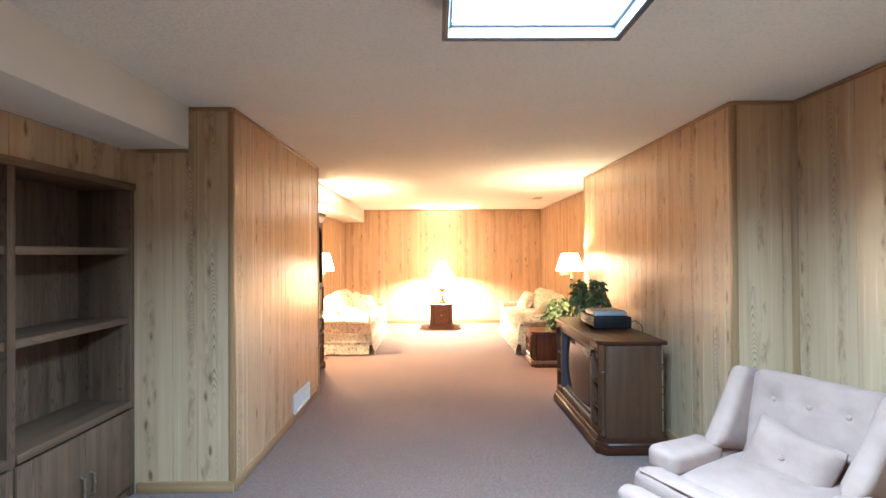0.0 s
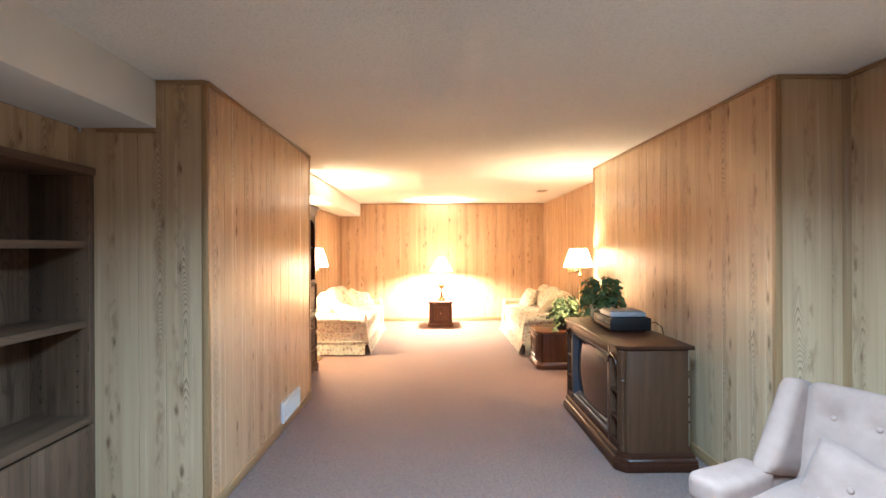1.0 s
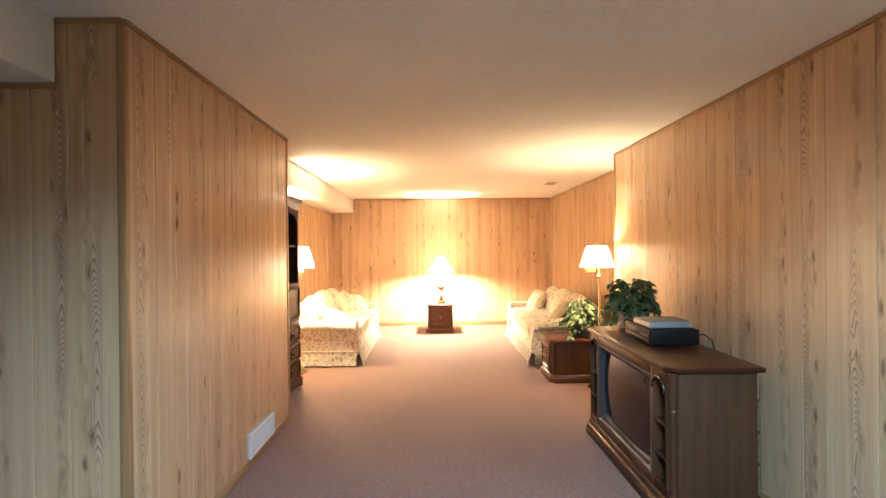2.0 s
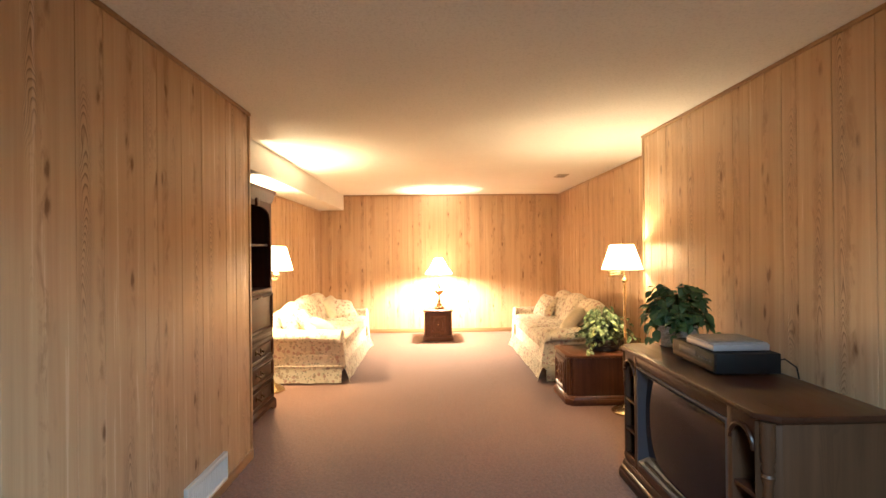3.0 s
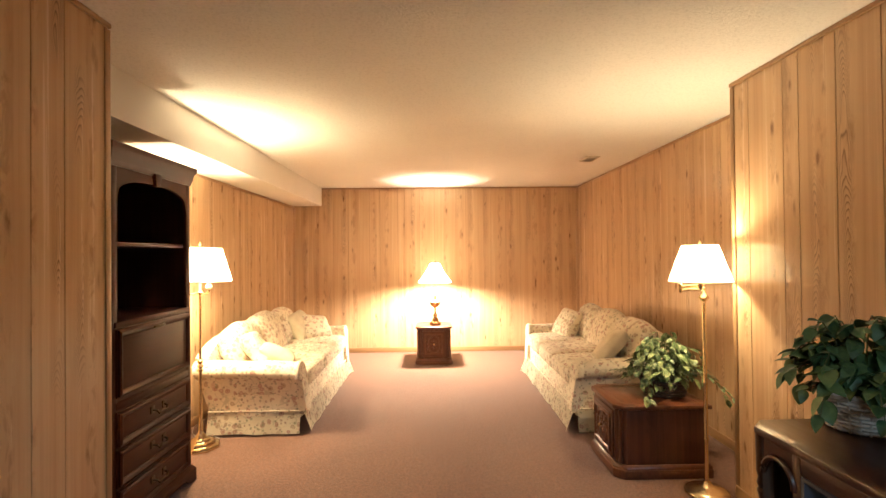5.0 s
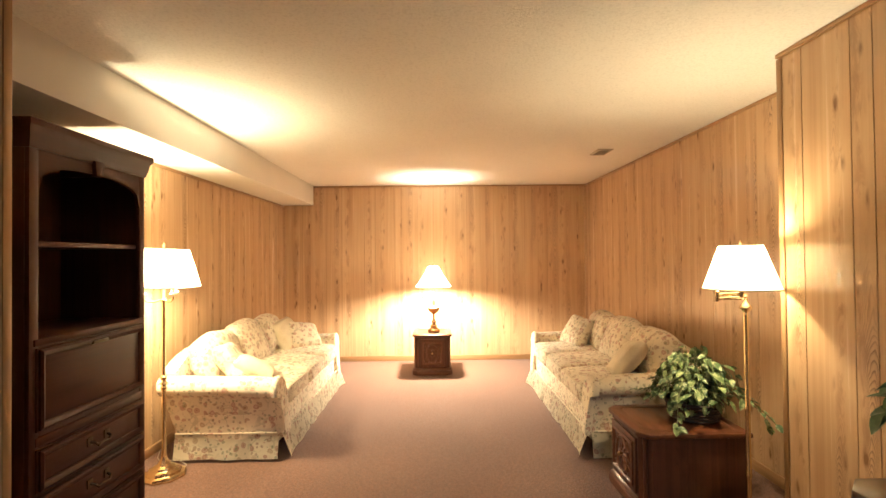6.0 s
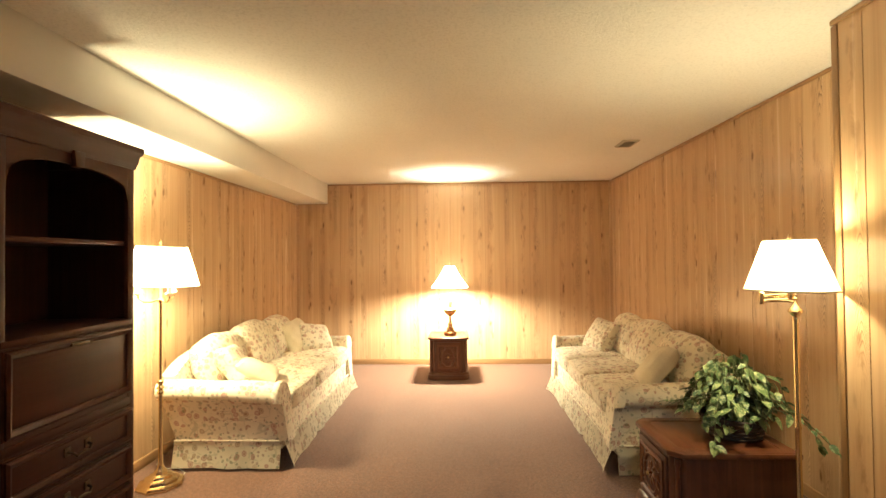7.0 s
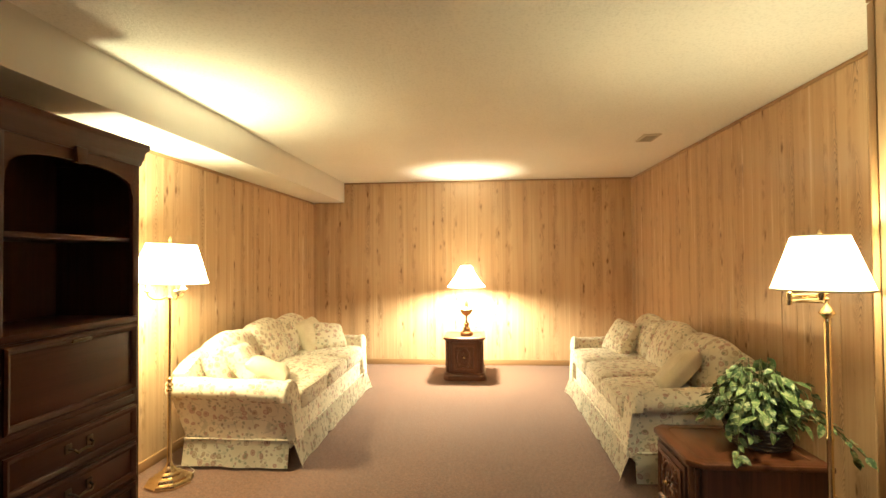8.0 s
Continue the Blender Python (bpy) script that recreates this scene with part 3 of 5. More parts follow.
CASE_X = wood("grey_oak_shelf", (0.180, 0.102, 0.058), (0.075, 0.041, 0.023), 0.45, "x", 0, 0.5)
GREY = plain("grey_metal", (0.08, 0.075, 0.075), 0.5)
FIXTURE = plain("pale_grey_metal", (0.20, 0.195, 0.195), 0.45)
ceiling_fixture()
register()
ceiling_vent()
bookcase()


# ---- soft furniture ----
def armchair():
    t = thing("armchair", "pale mauve tufted recliner armchair with covered arms", "armchair", pose(1.535, 2.13, 0, 0, 0, -65) @ Matrix.Diagonal((1.11, 1.04, 0.955, 1)))
    part("base", cushion(0.70, 0.68, 0.22, 0.04, 0.0, 8, 1, 0.004, pose(0, -0.02, 0.22)), PINK, t)
    seat = cushion(0.46, 0.56, 0.15, 0.05, 0.22, 10, 2, 0.006, pose(0, -0.10, 0.385, 3))
    cushion(0.66, 0.15, 0.145, 0.05, 0.1, 8, 2, 0.005, pose(0, -0.43, 0.385), seat)
    part("seat", seat, PINK, t)
    part("seat_piping", tube([(-0.318, -0.455, 0.446), (-0.29, -0.485, 0.452), (-0.1, -0.494, 0.458), (0.1, -0.494, 0.458), (0.29, -0.485, 0.452), (0.318, -0.455, 0.446)], 0.005), PINK, t)
    lean = pose(0, 0.14, 0.40, -16)
    back = cushion(0.50, 0.15, 0.62, 0.055, 0.0, 30, 3, 0.005)
    for v in back.verts:
        if v.co.y < 0:
            for bx in (-0.14, 0.0, 0.14):
                v.co.y += 0.022 * math.exp(-((v.co.x - bx) ** 2 + (v.co.z - 0.165) ** 2) / 0.0012)
    bmesh.ops.transform(back, matrix=lean @ pose(0, 0.03, 0.18), verts=back.verts)
    part("backrest", back, PINK, t)
    for s in (-1, 1):
        wing = cushion(0.085, 0.165, 0.44, 0.038, 0.0, 8, 4 + s, 0.005)
        for v in wing.verts:
            if v.co.y < 0:
                v.co.y -= 0.17 * max(0.0, 0.5 - v.co.z / 0.44) ** 1.3
        bmesh.ops.transform(wing, matrix=lean @ pose(s * 0.272, -0.01, 0.26, 0, s * 4), verts=wing.verts)
        part("wing", wing, PINK, t)
        part("arm", cushion(0.125, 0.56, 0.33, 0.045, 0.0, 9, 6 + s, 0.005, pose(s * 0.30, -0.07, 0.325)), PINK, t)
        part("arm_cover", cushion(0.146, 0.355, 0.125, 0.036, 0.012, 9, 8 + s, 0.005, pose(s * 0.30, -0.178, 0.462)), PINK, t, "loose matching cloth cover over the arm")
    for i, (x, z) in enumerate(((-0.14, 0.345), (0, 0.345), (0.14, 0.345))):
        bt = part("button", lathe([(0.001, 0.008), (0.009, 0.006), (0.012, 0.0), (0.010, -0.004)], 12), PINK, t)
        bt.matrix_local = lean @ pose(x, -0.027, z, 90)
    part("footrest", cushion(0.60, 0.12, 0.30, 0.05, 0.0, 9, 9, 0.006, pose(0, -0.555, 0.27, 12)), PINK, t)
    for x in (-0.28, 0.28):
        for y in (-0.27, 0.27):
            part("leg", lathe([(0.018, 0.0), (0.026, 0.12)], 14, (x, y)), DARK_Z, t, "dark wooden leg")
    p = part("pillow", pillow_mesh(0.34, 0.28, 0.115, 5), PINK)
    p.matrix_basis = t.matrix_basis @ lean @ pose(0.0, -0.11, 0.09, -6, 9, 0)
    tagged(p, "pale mauve square pillow with one centre button, leaning on the armchair", "pillow")
    bt = part("button", lathe([(0.001, 0.008), (0.010, 0.006), (0.013, 0.0), (0.010, -0.006)], 12), PINK, p)
    bt.matrix_local = pose(0, -0.066, 0.0, 90)


def sofa_arm(s, w, d, seed):
    """A flared, rolled arm; s is the side."""
    b = bmesh.new()
    prof = [(-0.215, 0.14), (-0.205, 0.30), (-0.195, 0.44), (-0.185, 0.51), (-0.155, 0.552), (-0.105, 0.572), (-0.05, 0.568), (-0.008, 0.545), (0.012, 0.505),
            (0.004, 0.468), (-0.022, 0.448), (-0.040, 0.42), (-0.058, 0.32), (-0.078, 0.20), (-0.082, 0.14)]
    rows = []
    n = 14
    cx, cz = -0.11, 0.40
    for i in range(n + 1):
        f = i / n
        shrink = 1.0 if f < 0.95 else (0.975 if f < 0.99 else 0.93)
        ring = []
        for px, pz in prof:
            x, z = cx + (px - cx) * shrink, cz + (pz - cz) * shrink
            front = -d / 2 + 0.03 + max(0.0, z - 0.16) * 0.09
            back = d / 2 - 0.125 + max(0.0, z - 0.14) * 0.26
            y = back + (front - back) * f
            zz = z - (0.02 * f * f if z > 0.44 else 0)
            q = Vector((s * (w / 2 + x), y, zz))
            ring.append(b.verts.new(q + 0.006 * noise.noise_vector(q * 7 + Vector((seed, 0, 0)))))
        rows.append(ring)
    k = len(prof)
    for lo, hi in zip(rows, rows[1:]):
        for j in range(k):
            b.faces.new((lo[j], lo[(j + 1) % k], hi[(j + 1) % k], hi[j]))
    b.faces.new(rows[0]), b.faces.new(rows[-1][::-1])
    return b


def arm_panel(s, w, d):
    """The upholstered front of a sofa arm: its outline a little larger than the arm, with a soft edge."""
    outline = [(-0.212, 0.15), (-0.204, 0.30), (-0.196, 0.44), (-0.190, 0.515), (-0.158, 0.562), (-0.105, 0.583), (-0.048, 0.579), (-0.002, 0.554),
               (0.020, 0.508), (0.012, 0.462), (-0.014, 0.440), (-0.032, 0.41), (-0.051, 0.32), (-0.072, 0.20), (-0.076, 0.15)]
    b = bmesh.new()
    rows = []
    for out, grow in ((0.030, 0.97), (0.012, 1.0), (-0.006, 1.0), (-0.016, 0.94), (-0.017, 0.80)):
        ring = []
        for px, pz in outline:
            x, z = -0.10 + (px + 0.10) * grow, 0.40 + (pz - 0.40) * (0.3 + 0.7 * grow)
            ring.append(b.verts.new((s * (w / 2 + x), -d / 2 + 0.03 + max(0.0, z - 0.16) * 0.09 + out, z - (0.02 if z > 0.44 else 0.0))))
        rows.append(ring)
    k = len(outline)
    for lo, hi in zip(rows, rows[1:]):
        for j in range(k):
            b.faces.new((lo[j], lo[(j + 1) % k], hi[(j + 1) % k], hi[j]))
    b.faces.new(rows[0]), b.faces.new(rows[-1][::-1])
    return b


def skirt(a, b, z0, z1, pleats, flare=0.02, seed=0.0, ends=0.0):
    """A hanging cloth panel from a to b, its hem wavy and flared, with folds; ends lifts its corners outwards."""
    bm = bmesh.new()
    a, b = Vector(a), Vector(b)
    way = (b - a).normalized()
    out = Vector((way.y, -way.x))
    n, rows = 48, 6
    grid = []
    for j in range(rows + 1):
        v = j / rows
        line = []
        for i in range(n + 1):
            u = i / n
            wob = 0.012 * noise.noise(Vector((u * (b - a).length * 7 + seed, v * 0.8, seed)))
            fold = sum(math.exp(-((u - p) * (b - a).length / 0.018) ** 2) for p in pleats)
            kick = ends * v * (math.exp(-u * (b - a).length / 0.05) + math.exp(-(1 - u) * (b - a).length / 0.05))
            o = flare * v + wob * (0.1 + v) - 0.024 * fold * v + kick
            p = a + (b - a) * u + out * o
            sag = 0.012 * noise.noise(Vector((u * (b - a).length * 2.5, seed, 3.0))) * v
            line.append(bm.verts.new((p.x, p.y, z1 + (z0 - z1) * v + sag)))
        grid.append(line)
    for r0, r1 in zip(grid, grid[1:]):
        for i in range(n):
            bm.faces.new((r0[i], r0[i + 1], r1[i + 1], r1[i]))
    bmesh.ops.solidify(bm, geom=bm.faces[:], thickness=0.006)
    return bm


def sofa(m, label, seed):
    w, d = 2.06, 0.88
    t = thing("sofa", label, "sofa", m, "pair of facing sofas")
    part("base", cushion(w - 0.16, d - 0.17, 0.22, 0.03, 0.0, 8, seed, 0.004, pose(0, -0.035, 0.22)), FLORAL, t)
    front = -d / 2 + 0.035
    e = w / 2 - 0.060
    part("skirt", skirt((-e - 0.004, front), (e + 0.004, front), 0.012, 0.185, (0.333, 0.667), 0.038, seed, 0.035), FLORAL, t, "gathered floral skirt panel with kick pleats")
    part("skirt", skirt((e, front + 0.022), (e, d / 2 - 0.115), 0.018, 0.185, (), 0.036, seed + 3), FLORAL, t, "gathered floral skirt panel")
    part("skirt", skirt((-e, d / 2 - 0.115), (-e, front + 0.022), 0.018, 0.185, (), 0.036, seed + 6), FLORAL, t, "gathered floral skirt panel")
    for sgn in (-1, 1):
        part("welt", tube([(sgn * (e + 0.0065), front + 0.035 + (d / 2 - 0.155 - front) * i / 12, 0.187) for i in range(13)], 0.0065, 6), FLORAL, t, "corded seam above the skirt")
    part("welt", tube([(-e + 2 * e * i / 16, front - 0.004, 0.187) for i in range(17)], 0.0065, 6), FLORAL, t, "corded seam above the skirt")
    for s in (-1, 1):
        arm = part("arm", sofa_arm(s, w, d, seed + s), FLORAL, t, "", 50)
        part("arm_panel", arm_panel(s, w, d), FLORAL, arm, "", 60)
        for y in (-d / 2 + 0.12, d / 2 - 0.12):
            part("foot", lathe([(0.022, 0.0), (0.028, 0.12)], 14, (s * (w / 2 - 0.16), y)), DARK_Z, t, "dark wooden foot")
    # arched back frame with a camel-back top
    b = bmesh.new()
    n = 40
    lo_f, hi_f, lo_b, hi_b = [], [], [], []
    for i in range(n + 1):
        u = -1 + 2 * i / n
        x = u * (w / 2 - 0.09)
        top = 0.60 + 0.13 * max(0.0, 1 - abs(u) ** 5)
        lo_f.append(b.verts.new((x, d / 2 - 0.20, 0.18)))
        hi_f.append(b.verts.new((x, d / 2 - 0.11, top)))
        lo_b.append(b.verts.new((x, d / 2 - 0.115, 0.18)))
        hi_b.append(b.verts.new((x, d / 2 - 0.005, top - 0.01)))
    for i in range(n):
        b.faces.new((lo_f[i], lo_f[i + 1], hi_f[i + 1], hi_f[i]))
        b.faces.new((hi_f[i], hi_f[i + 1], hi_b[i + 1], hi_b[i]))
        b.faces.new((hi_b[i], hi_b[i + 1], lo_b[i + 1], lo_b[i]))
        b.faces.new((lo_b[i], lo_b[i + 1], lo_f[i + 1], lo_f[i]))
    b.faces.new((lo_f[0], hi_f[0], hi_b[0], lo_b[0])), b.faces.new((lo_f[n], lo_b[n], hi_b[n], hi_f[n]))
    part("back_frame", b, FLORAL, t)
    inner = (w - 0.40) / 3
    for i in (-1, 0, 1):
        sc = part("seat_cushion", cushion(inner - 0.004, 0.63, 0.15, 0.045, 0.16, 10, seed + i * 2, 0.007, pose(i * inner, -0.105, 0.405, 1.5)), FLORAL, t)
        hx, x0 = inner / 2 - 0.014, i * inner
        edge = [(x0 - hx, 0.10), (x0 - hx, -0.36), (x0 - hx + 0.02, -0.398), (x0 - hx + 0.05, -0.411), (x0, -0.414), (x0 + hx - 0.05, -0.411), (x0 + hx - 0.02, -0.398), (x0 + hx, -0.36), (x0 + hx, 0.10)]
        part("piping", tube([(x, y, 0.457 + 0.012 * (y + 0.4)) for x, y in edge], 0.0055, 6), CREAM, sc, "cream corded edge of the seat cushion")
        ht = 0.43 if i == 0 else 0.415
        bc = cushion(inner + 0.03, ht, 0.15, 0.07, 0.55, 11, seed + 11 + i * 3, 0.013, pose(i * inner, 0.21, 0.415 + ht / 2, 72, 0, 0))
        for v in bc.verts:
            if v.co.z > 0.60:
                v.co.z -= 0.045 * ((v.co.x - i * inner) / (inner / 2)) ** 2
        part("back_cushion", bc, FLORAL, t)
    return t


def throw_pillow(base, x, y, z, tilt, turn, lean, size, material, label, seed):
    p = part("throw_pillow", pillow_mesh(size, size * 0.92, 0.14, seed), material)
    p.matrix_basis = base @ pose(x, y, z) @ Matrix.Rotation(radians(turn), 4, "Z") @ Matrix.Rotation(radians(tilt), 4, "X") @ Matrix.Rotation(radians(lean), 4, "Y")
    tagged(p, label, "pillow", "throw pillows on the sofas")


armchair()
SOFA_L = pose(-1.338, 7.83, 0, 0, 0, 90)
SOFA_R = pose(1.558, 7.755, 0, 0, 0, -90)
sofa(SOFA_L, "cream floral skirted sofa with rolled arms against the panelling", 1.0)
sofa(SOFA_R, "cream floral skirted sofa beside the plant table", 40.0)
throw_pillow(SOFA_L, -0.68, 0.04, 0.60, -38, 16, 8, 0.38, FLORAL, "floral throw pillow in the corner of the sofa", 2)
throw_pillow(SOFA_L, -0.66, -0.10, 0.555, -64, 30, 12, 0.34, CREAM, "plain cream throw pillow slumped on the sofa", 3)
throw_pillow(SOFA_L, 0.62, 0.05, 0.60, -32, -14, -8, 0.38, CREAM, "plain cream throw pillow leaning on the sofa back", 4)
throw_pillow(SOFA_L, 0.70, -0.09, 0.575, -46, -36, 14, 0.37, FLORAL, "floral throw pillow leaning on the sofa arm", 5)
throw_pillow(SOFA_R, -0.64, 0.0, 0.60, -30, 20, 3, 0.37, FLORAL, "floral throw pillow leaning in the sofa corner", 6)
throw_pillow(SOFA_R, 0.62, 0.0, 0.59, -40, -20, -14, 0.37, CREAM, "plain cream throw pillow leaning on the sofa back", 7)


# ---- case furniture ----
def chamfered(w, d, c, grow=0.0):
    """Plan of a box with its two front corners cut; front at -y."""
    a, b = w / 2 + grow, d / 2 + grow
    return [(-a, b), (-a, -b + c), (-a + c, -b), (a - c, -b), (a, -b + c), (a, b)]


def carved_panel(parent, w, h, y, z):
    """A framed door with an oval carved wreath, in the xz plane at the front."""
    door = part("door", box(-w / 2, w / 2, y - 0.012, y + 0.004, z, z + h, 0.003), RED_Z, parent)
    fr = moulding([(-w / 2 + 0.03, z + 0.03), (w / 2 - 0.03, z + 0.03), (w / 2 - 0.03, z + h - 0.03), (-w / 2 + 0.03, z + h - 0.03)], [(0.0, 0.0), (0.004, 0.008), (-0.008, 0.012), (-0.018, 0.004), (-0.018, 0)], True)
    bmesh.ops.transform(fr, matrix=Matrix.Translation((0, y - 0.012, 0)) @ Matrix.Rotation(radians(90), 4, "X"), verts=fr.verts)
    part("panel_moulding", fr, RED_X, door)
    bm = bmesh.new()
    cz = z + h / 2
    rx, rz = w * 0.24, h * 0.33
    ring = [(rx * math.cos(a), y - 0.014, cz + rz * math.sin(a)) for a in [2 * math.pi * i / 40 for i in range(41)]]
    tube(ring, 0.008, 8, bm)
    for k in range(16):
        a = 2 * math.pi * k / 16
        lp = bmesh.new()
        bmesh.ops.create_uvsphere(lp, u_segments=8, v_segments=6, radius=1.0)
        bmesh.ops.transform(lp, matrix=pose(rx * 1.12 * math.cos(a), y - 0.012, cz + rz * 1.12 * math.sin(a), 0, -math.degrees(a) + 40, 0) @ Matrix.Diagonal((w * 0.055, 0.007, w * 0.025, 1)), verts=lp.verts)
        joined(bm, lp)
    for k in range(8):
        a = 2 * math.pi * k / 8
        lp = bmesh.new()
        bmesh.ops.create_uvsphere(lp, u_segments=8, v_segments=6, radius=1.0)
        bmesh.ops.transform(lp, matrix=pose(rx * 0.42 * math.cos(a), y - 0.012, cz + rz * 0.42 * math.sin(a), 0, -math.degrees(a), 0) @ Matrix.Diagonal((w * 0.07, 0.008, w * 0.03, 1)), verts=lp.verts)
        joined(bm, lp)
    for sx in (-1, 1):
        for sz in (-1, 1):
            sp = [(sx * (w / 2 - 0.05 - 0.05 * q), y - 0.013, cz + sz * (h / 2 - 0.05 - 0.055 * math.sin(q * 3))) for q in [i / 10 for i in range(11)]]
            tube(sp, 0.005, 6, bm)
    part("carving", bm, RED_X, door, "carved wooden wreath")
    part("knob", lathe([(0.006, 0.0), (0.006, 0.012), (0.013, 0.02), (0.009, 0.028), (0.001, 0.03)], 14), BRASS_WORN, door, "small brass knob").matrix_local = pose(0, y - 0.012, cz, 90)


def end_table(m, w, d, h, label):
    t = thing("end_table", label, "end table", m, "carved end tables")
    c = 0.055
    part("plinth", prism(chamfered(w, d, c, 0.022), 0.0, 0.055, 0.006), RED_X, t)
    part("plinth_moulding", moulding(chamfered(w, d, c, 0.0)[::-1], [(-0.01, 0.055), (-0.018, 0.055), (-0.016, 0.07), (-0.004, 0.082), (0.004, 0.082), (0.004, 0.055)], True), RED_X, t)
    part("body", prism(chamfered(w, d, c, 0.0), 0.05, h - 0.026, 0.003), RED_Z, t)
    part("top", prism(chamfered(w, d, c, 0.02), h - 0.026, h, 0.007), RED_X, t)
    part("top_border", moulding(chamfered(w, d, c, 0.005)[::-1], [(0.05, h - 0.001), (0.05, h + 0.0025), (0.002, h + 0.003), (-0.004, h - 0.001)], True), RED_X, t, "raised wooden border of the top")
    carved_panel(t, w - 2 * c - 0.03, h - 0.15, -d / 2, 0.10)
    for s in (-1, 1):
        col = part("corner_column", lathe([(0.012, 0.09), (0.014, 0.11), (0.009, 0.13), (0.011, h * 0.5), (0.009, h - 0.08), (0.015, h - 0.06), (0.012, h - 0.035)], 12), RED_Z, t)
        col.location = (s * (w / 2 - c / 2 + 0.003), -d / 2 + c / 2 - 0.003, 0)
    return t


def hutch():
    w, d, h = 0.74, 0.44, 1.932
    t = thing("secretary_cabinet", "tall dark mahogany secretary cabinet with arched open shelves", "cabinet", pose(-1.65, 5.755, 0, 0, 0, 90))
    f, st = -d / 2, 0.045
    z_deck = 1.075
    for s in (-1, 1):
        x0 = -w / 2 if s < 0 else w / 2 - 0.022
        part("side_panel", box(x0, x0 + 0.022, f + 0.02, d / 2, 0.06, h - 0.09, 0.002), DARK_Z, t)
        x1 = -w / 2 if s < 0 else w / 2 - st
        part("stile", box(x1, x1 + st, f, f + 0.0195, 0.06, h - 0.09, 0.003), DARK_Z, t)
    part("back_panel", box(-w / 2 + 0.022, w / 2 - 0.022, d / 2 - 0.012, d / 2 - 0.0005, 0.06, h - 0.003), DARK_Z, t)
    plan = [(-w / 2, d / 2), (-w / 2, f), (w / 2, f), (w / 2, d / 2)]
    part("crown", moulding(plan[::-1], [(0.03, h - 0.11), (-0.004, h - 0.11), (-0.010, h - 0.085), (-0.013, h - 0.08), (-0.018, h - 0.045), (-0.028, h - 0.03), (-0.032, h - 0.024), (-0.032, h), (0.03, h)][::-1], False), DARK_X, t)
    part("top_board", box(-w / 2 + 0.005, w / 2 - 0.005, f + 0.005, d / 2, h - 0.03, h - 0.002), DARK_X, t)
    # arched valance with a keystone
    b = bmesh.new()
    n, half, spring, crown = 32, w / 2 - st, 1.655, 1.775
    top = h - 0.10
    arc = []
    for i in range(n + 1):
        u = -1 + 2 * i / n
        z = spring + 0.03 + (crown - spring - 0.03) * (max(0.0, 1 - abs(u) ** 2.6)) ** 0.5
        if abs(u) > 0.96:
            z = spring
        arc.append((u * half, z))
    fr = [[b.verts.new((x, yy, z)) for x, z in arc] for yy in (f + 0.001, f + 0.018)]
    tp = [[b.verts.new((x, yy, top)) for x, z in arc] for yy in (f + 0.001, f + 0.018)]
    for i in range(n):
        b.faces.new((fr[0][i], fr[0][i + 1], tp[0][i + 1], tp[0][i]))
        b.faces.new((fr[1][i], tp[1][i], tp[1][i + 1], fr[1][i + 1]))
        b.faces.new((fr[0][i], fr[1][i], fr[1][i + 1], fr[0][i + 1]))
    part("valance", b, DARK_X, t, "arched wooden valance")
    part("keystone", prism([(-0.022, 1.765), (0.022, 1.765), (0.032, 1.835), (-0.032, 1.835)], 0, 0.03, 0.004), DARK_Z, t).matrix_local = pose(0, f + 0.012, 0, 90)
    part("shelf", box(-w / 2 + 0.022, w / 2 - 0.022, f + 0.03, d / 2 - 0.012, 1.438, 1.460, 0.003), DARK_X, t)
    part("deck", box(-w / 2 + 0.02, w / 2 - 0.02, f - 0.008, d / 2 - 0.012, z_deck - 0.028, z_deck, 0.005), DARK_X, t)

    def fronts(name, z0, z1, handle, proud=0.0):
        fx = w / 2 - 0.03
        dr = part(name, box(-fx, fx, f - 0.006, f + 0.016, z0, z1, 0.003), DARK_X, t)
        fr2 = moulding([(-fx + 0.012, z0 + 0.012), (fx - 0.012, z0 + 0.012), (fx - 0.012, z1 - 0.012), (-fx + 0.012, z1 - 0.012)], [(0.004, 0.0), (0.006, 0.01), (-0.004, 0.016), (-0.016, 0.011), (-0.024, 0.003), (-0.024, 0)], True)
        bmesh.ops.transform(fr2, matrix=Matrix.Translation((0, f - 0.006, 0)) @ Matrix.Rotation(radians(90), 4, "X"), verts=fr2.verts)
        part("panel_moulding", fr2, DARK_X, dr)
        if handle == "pull":
            zz = z1 - 0.035
            part("handle", box(-0.05, 0.05, f - 0.026, f - 0.005, zz, zz + 0.014, 0.004), BRASS_DARK, dr, "dull dark brass finger pull")
        else:
            zz = (z0 + z1) / 2 + 0.01
            bm = tube([(-0.055, f - 0.012, zz), (-0.05, f - 0.032, zz - 0.005), (-0.035, f - 0.036, zz - 0.022), (-0.012, f - 0.037, zz - 0.016), (0.012, f - 0.037, zz - 0.016), (0.035, f - 0.036, zz - 0.022), (0.05, f - 0.032, zz - 0.005), (0.055, f - 0.012, zz)], 0.006)
            for sx in (-1, 1):
                box(sx * 0.055 - 0.017, sx * 0.055 + 0.017, f - 0.013, f - 0.006, zz - 0.018, zz + 0.02, 0.003, 2, bm)
            part("handle", bm, BRASS_DARK, dr, "dull dark brass bail pull")

    fronts("desk_flap", 0.712, 1.040, "pull")
    part("writing_slide", box(-w / 2 + 0.03, w / 2 - 0.03, f - 0.002, f + 0.016, 0.655, 0.690, 0.003), DARK_X, t)
    part("rail", box(-w / 2 + 0.02, w / 2 - 0.02, f + 0.002, f + 0.03, 0.06, 1.05), DARK_X, t)
    fronts("drawer", 0.475, 0.645, "bail")
    fronts("drawer", 0.285, 0.465, "bail")
    fronts("drawer", 0.105, 0.275, "bail")
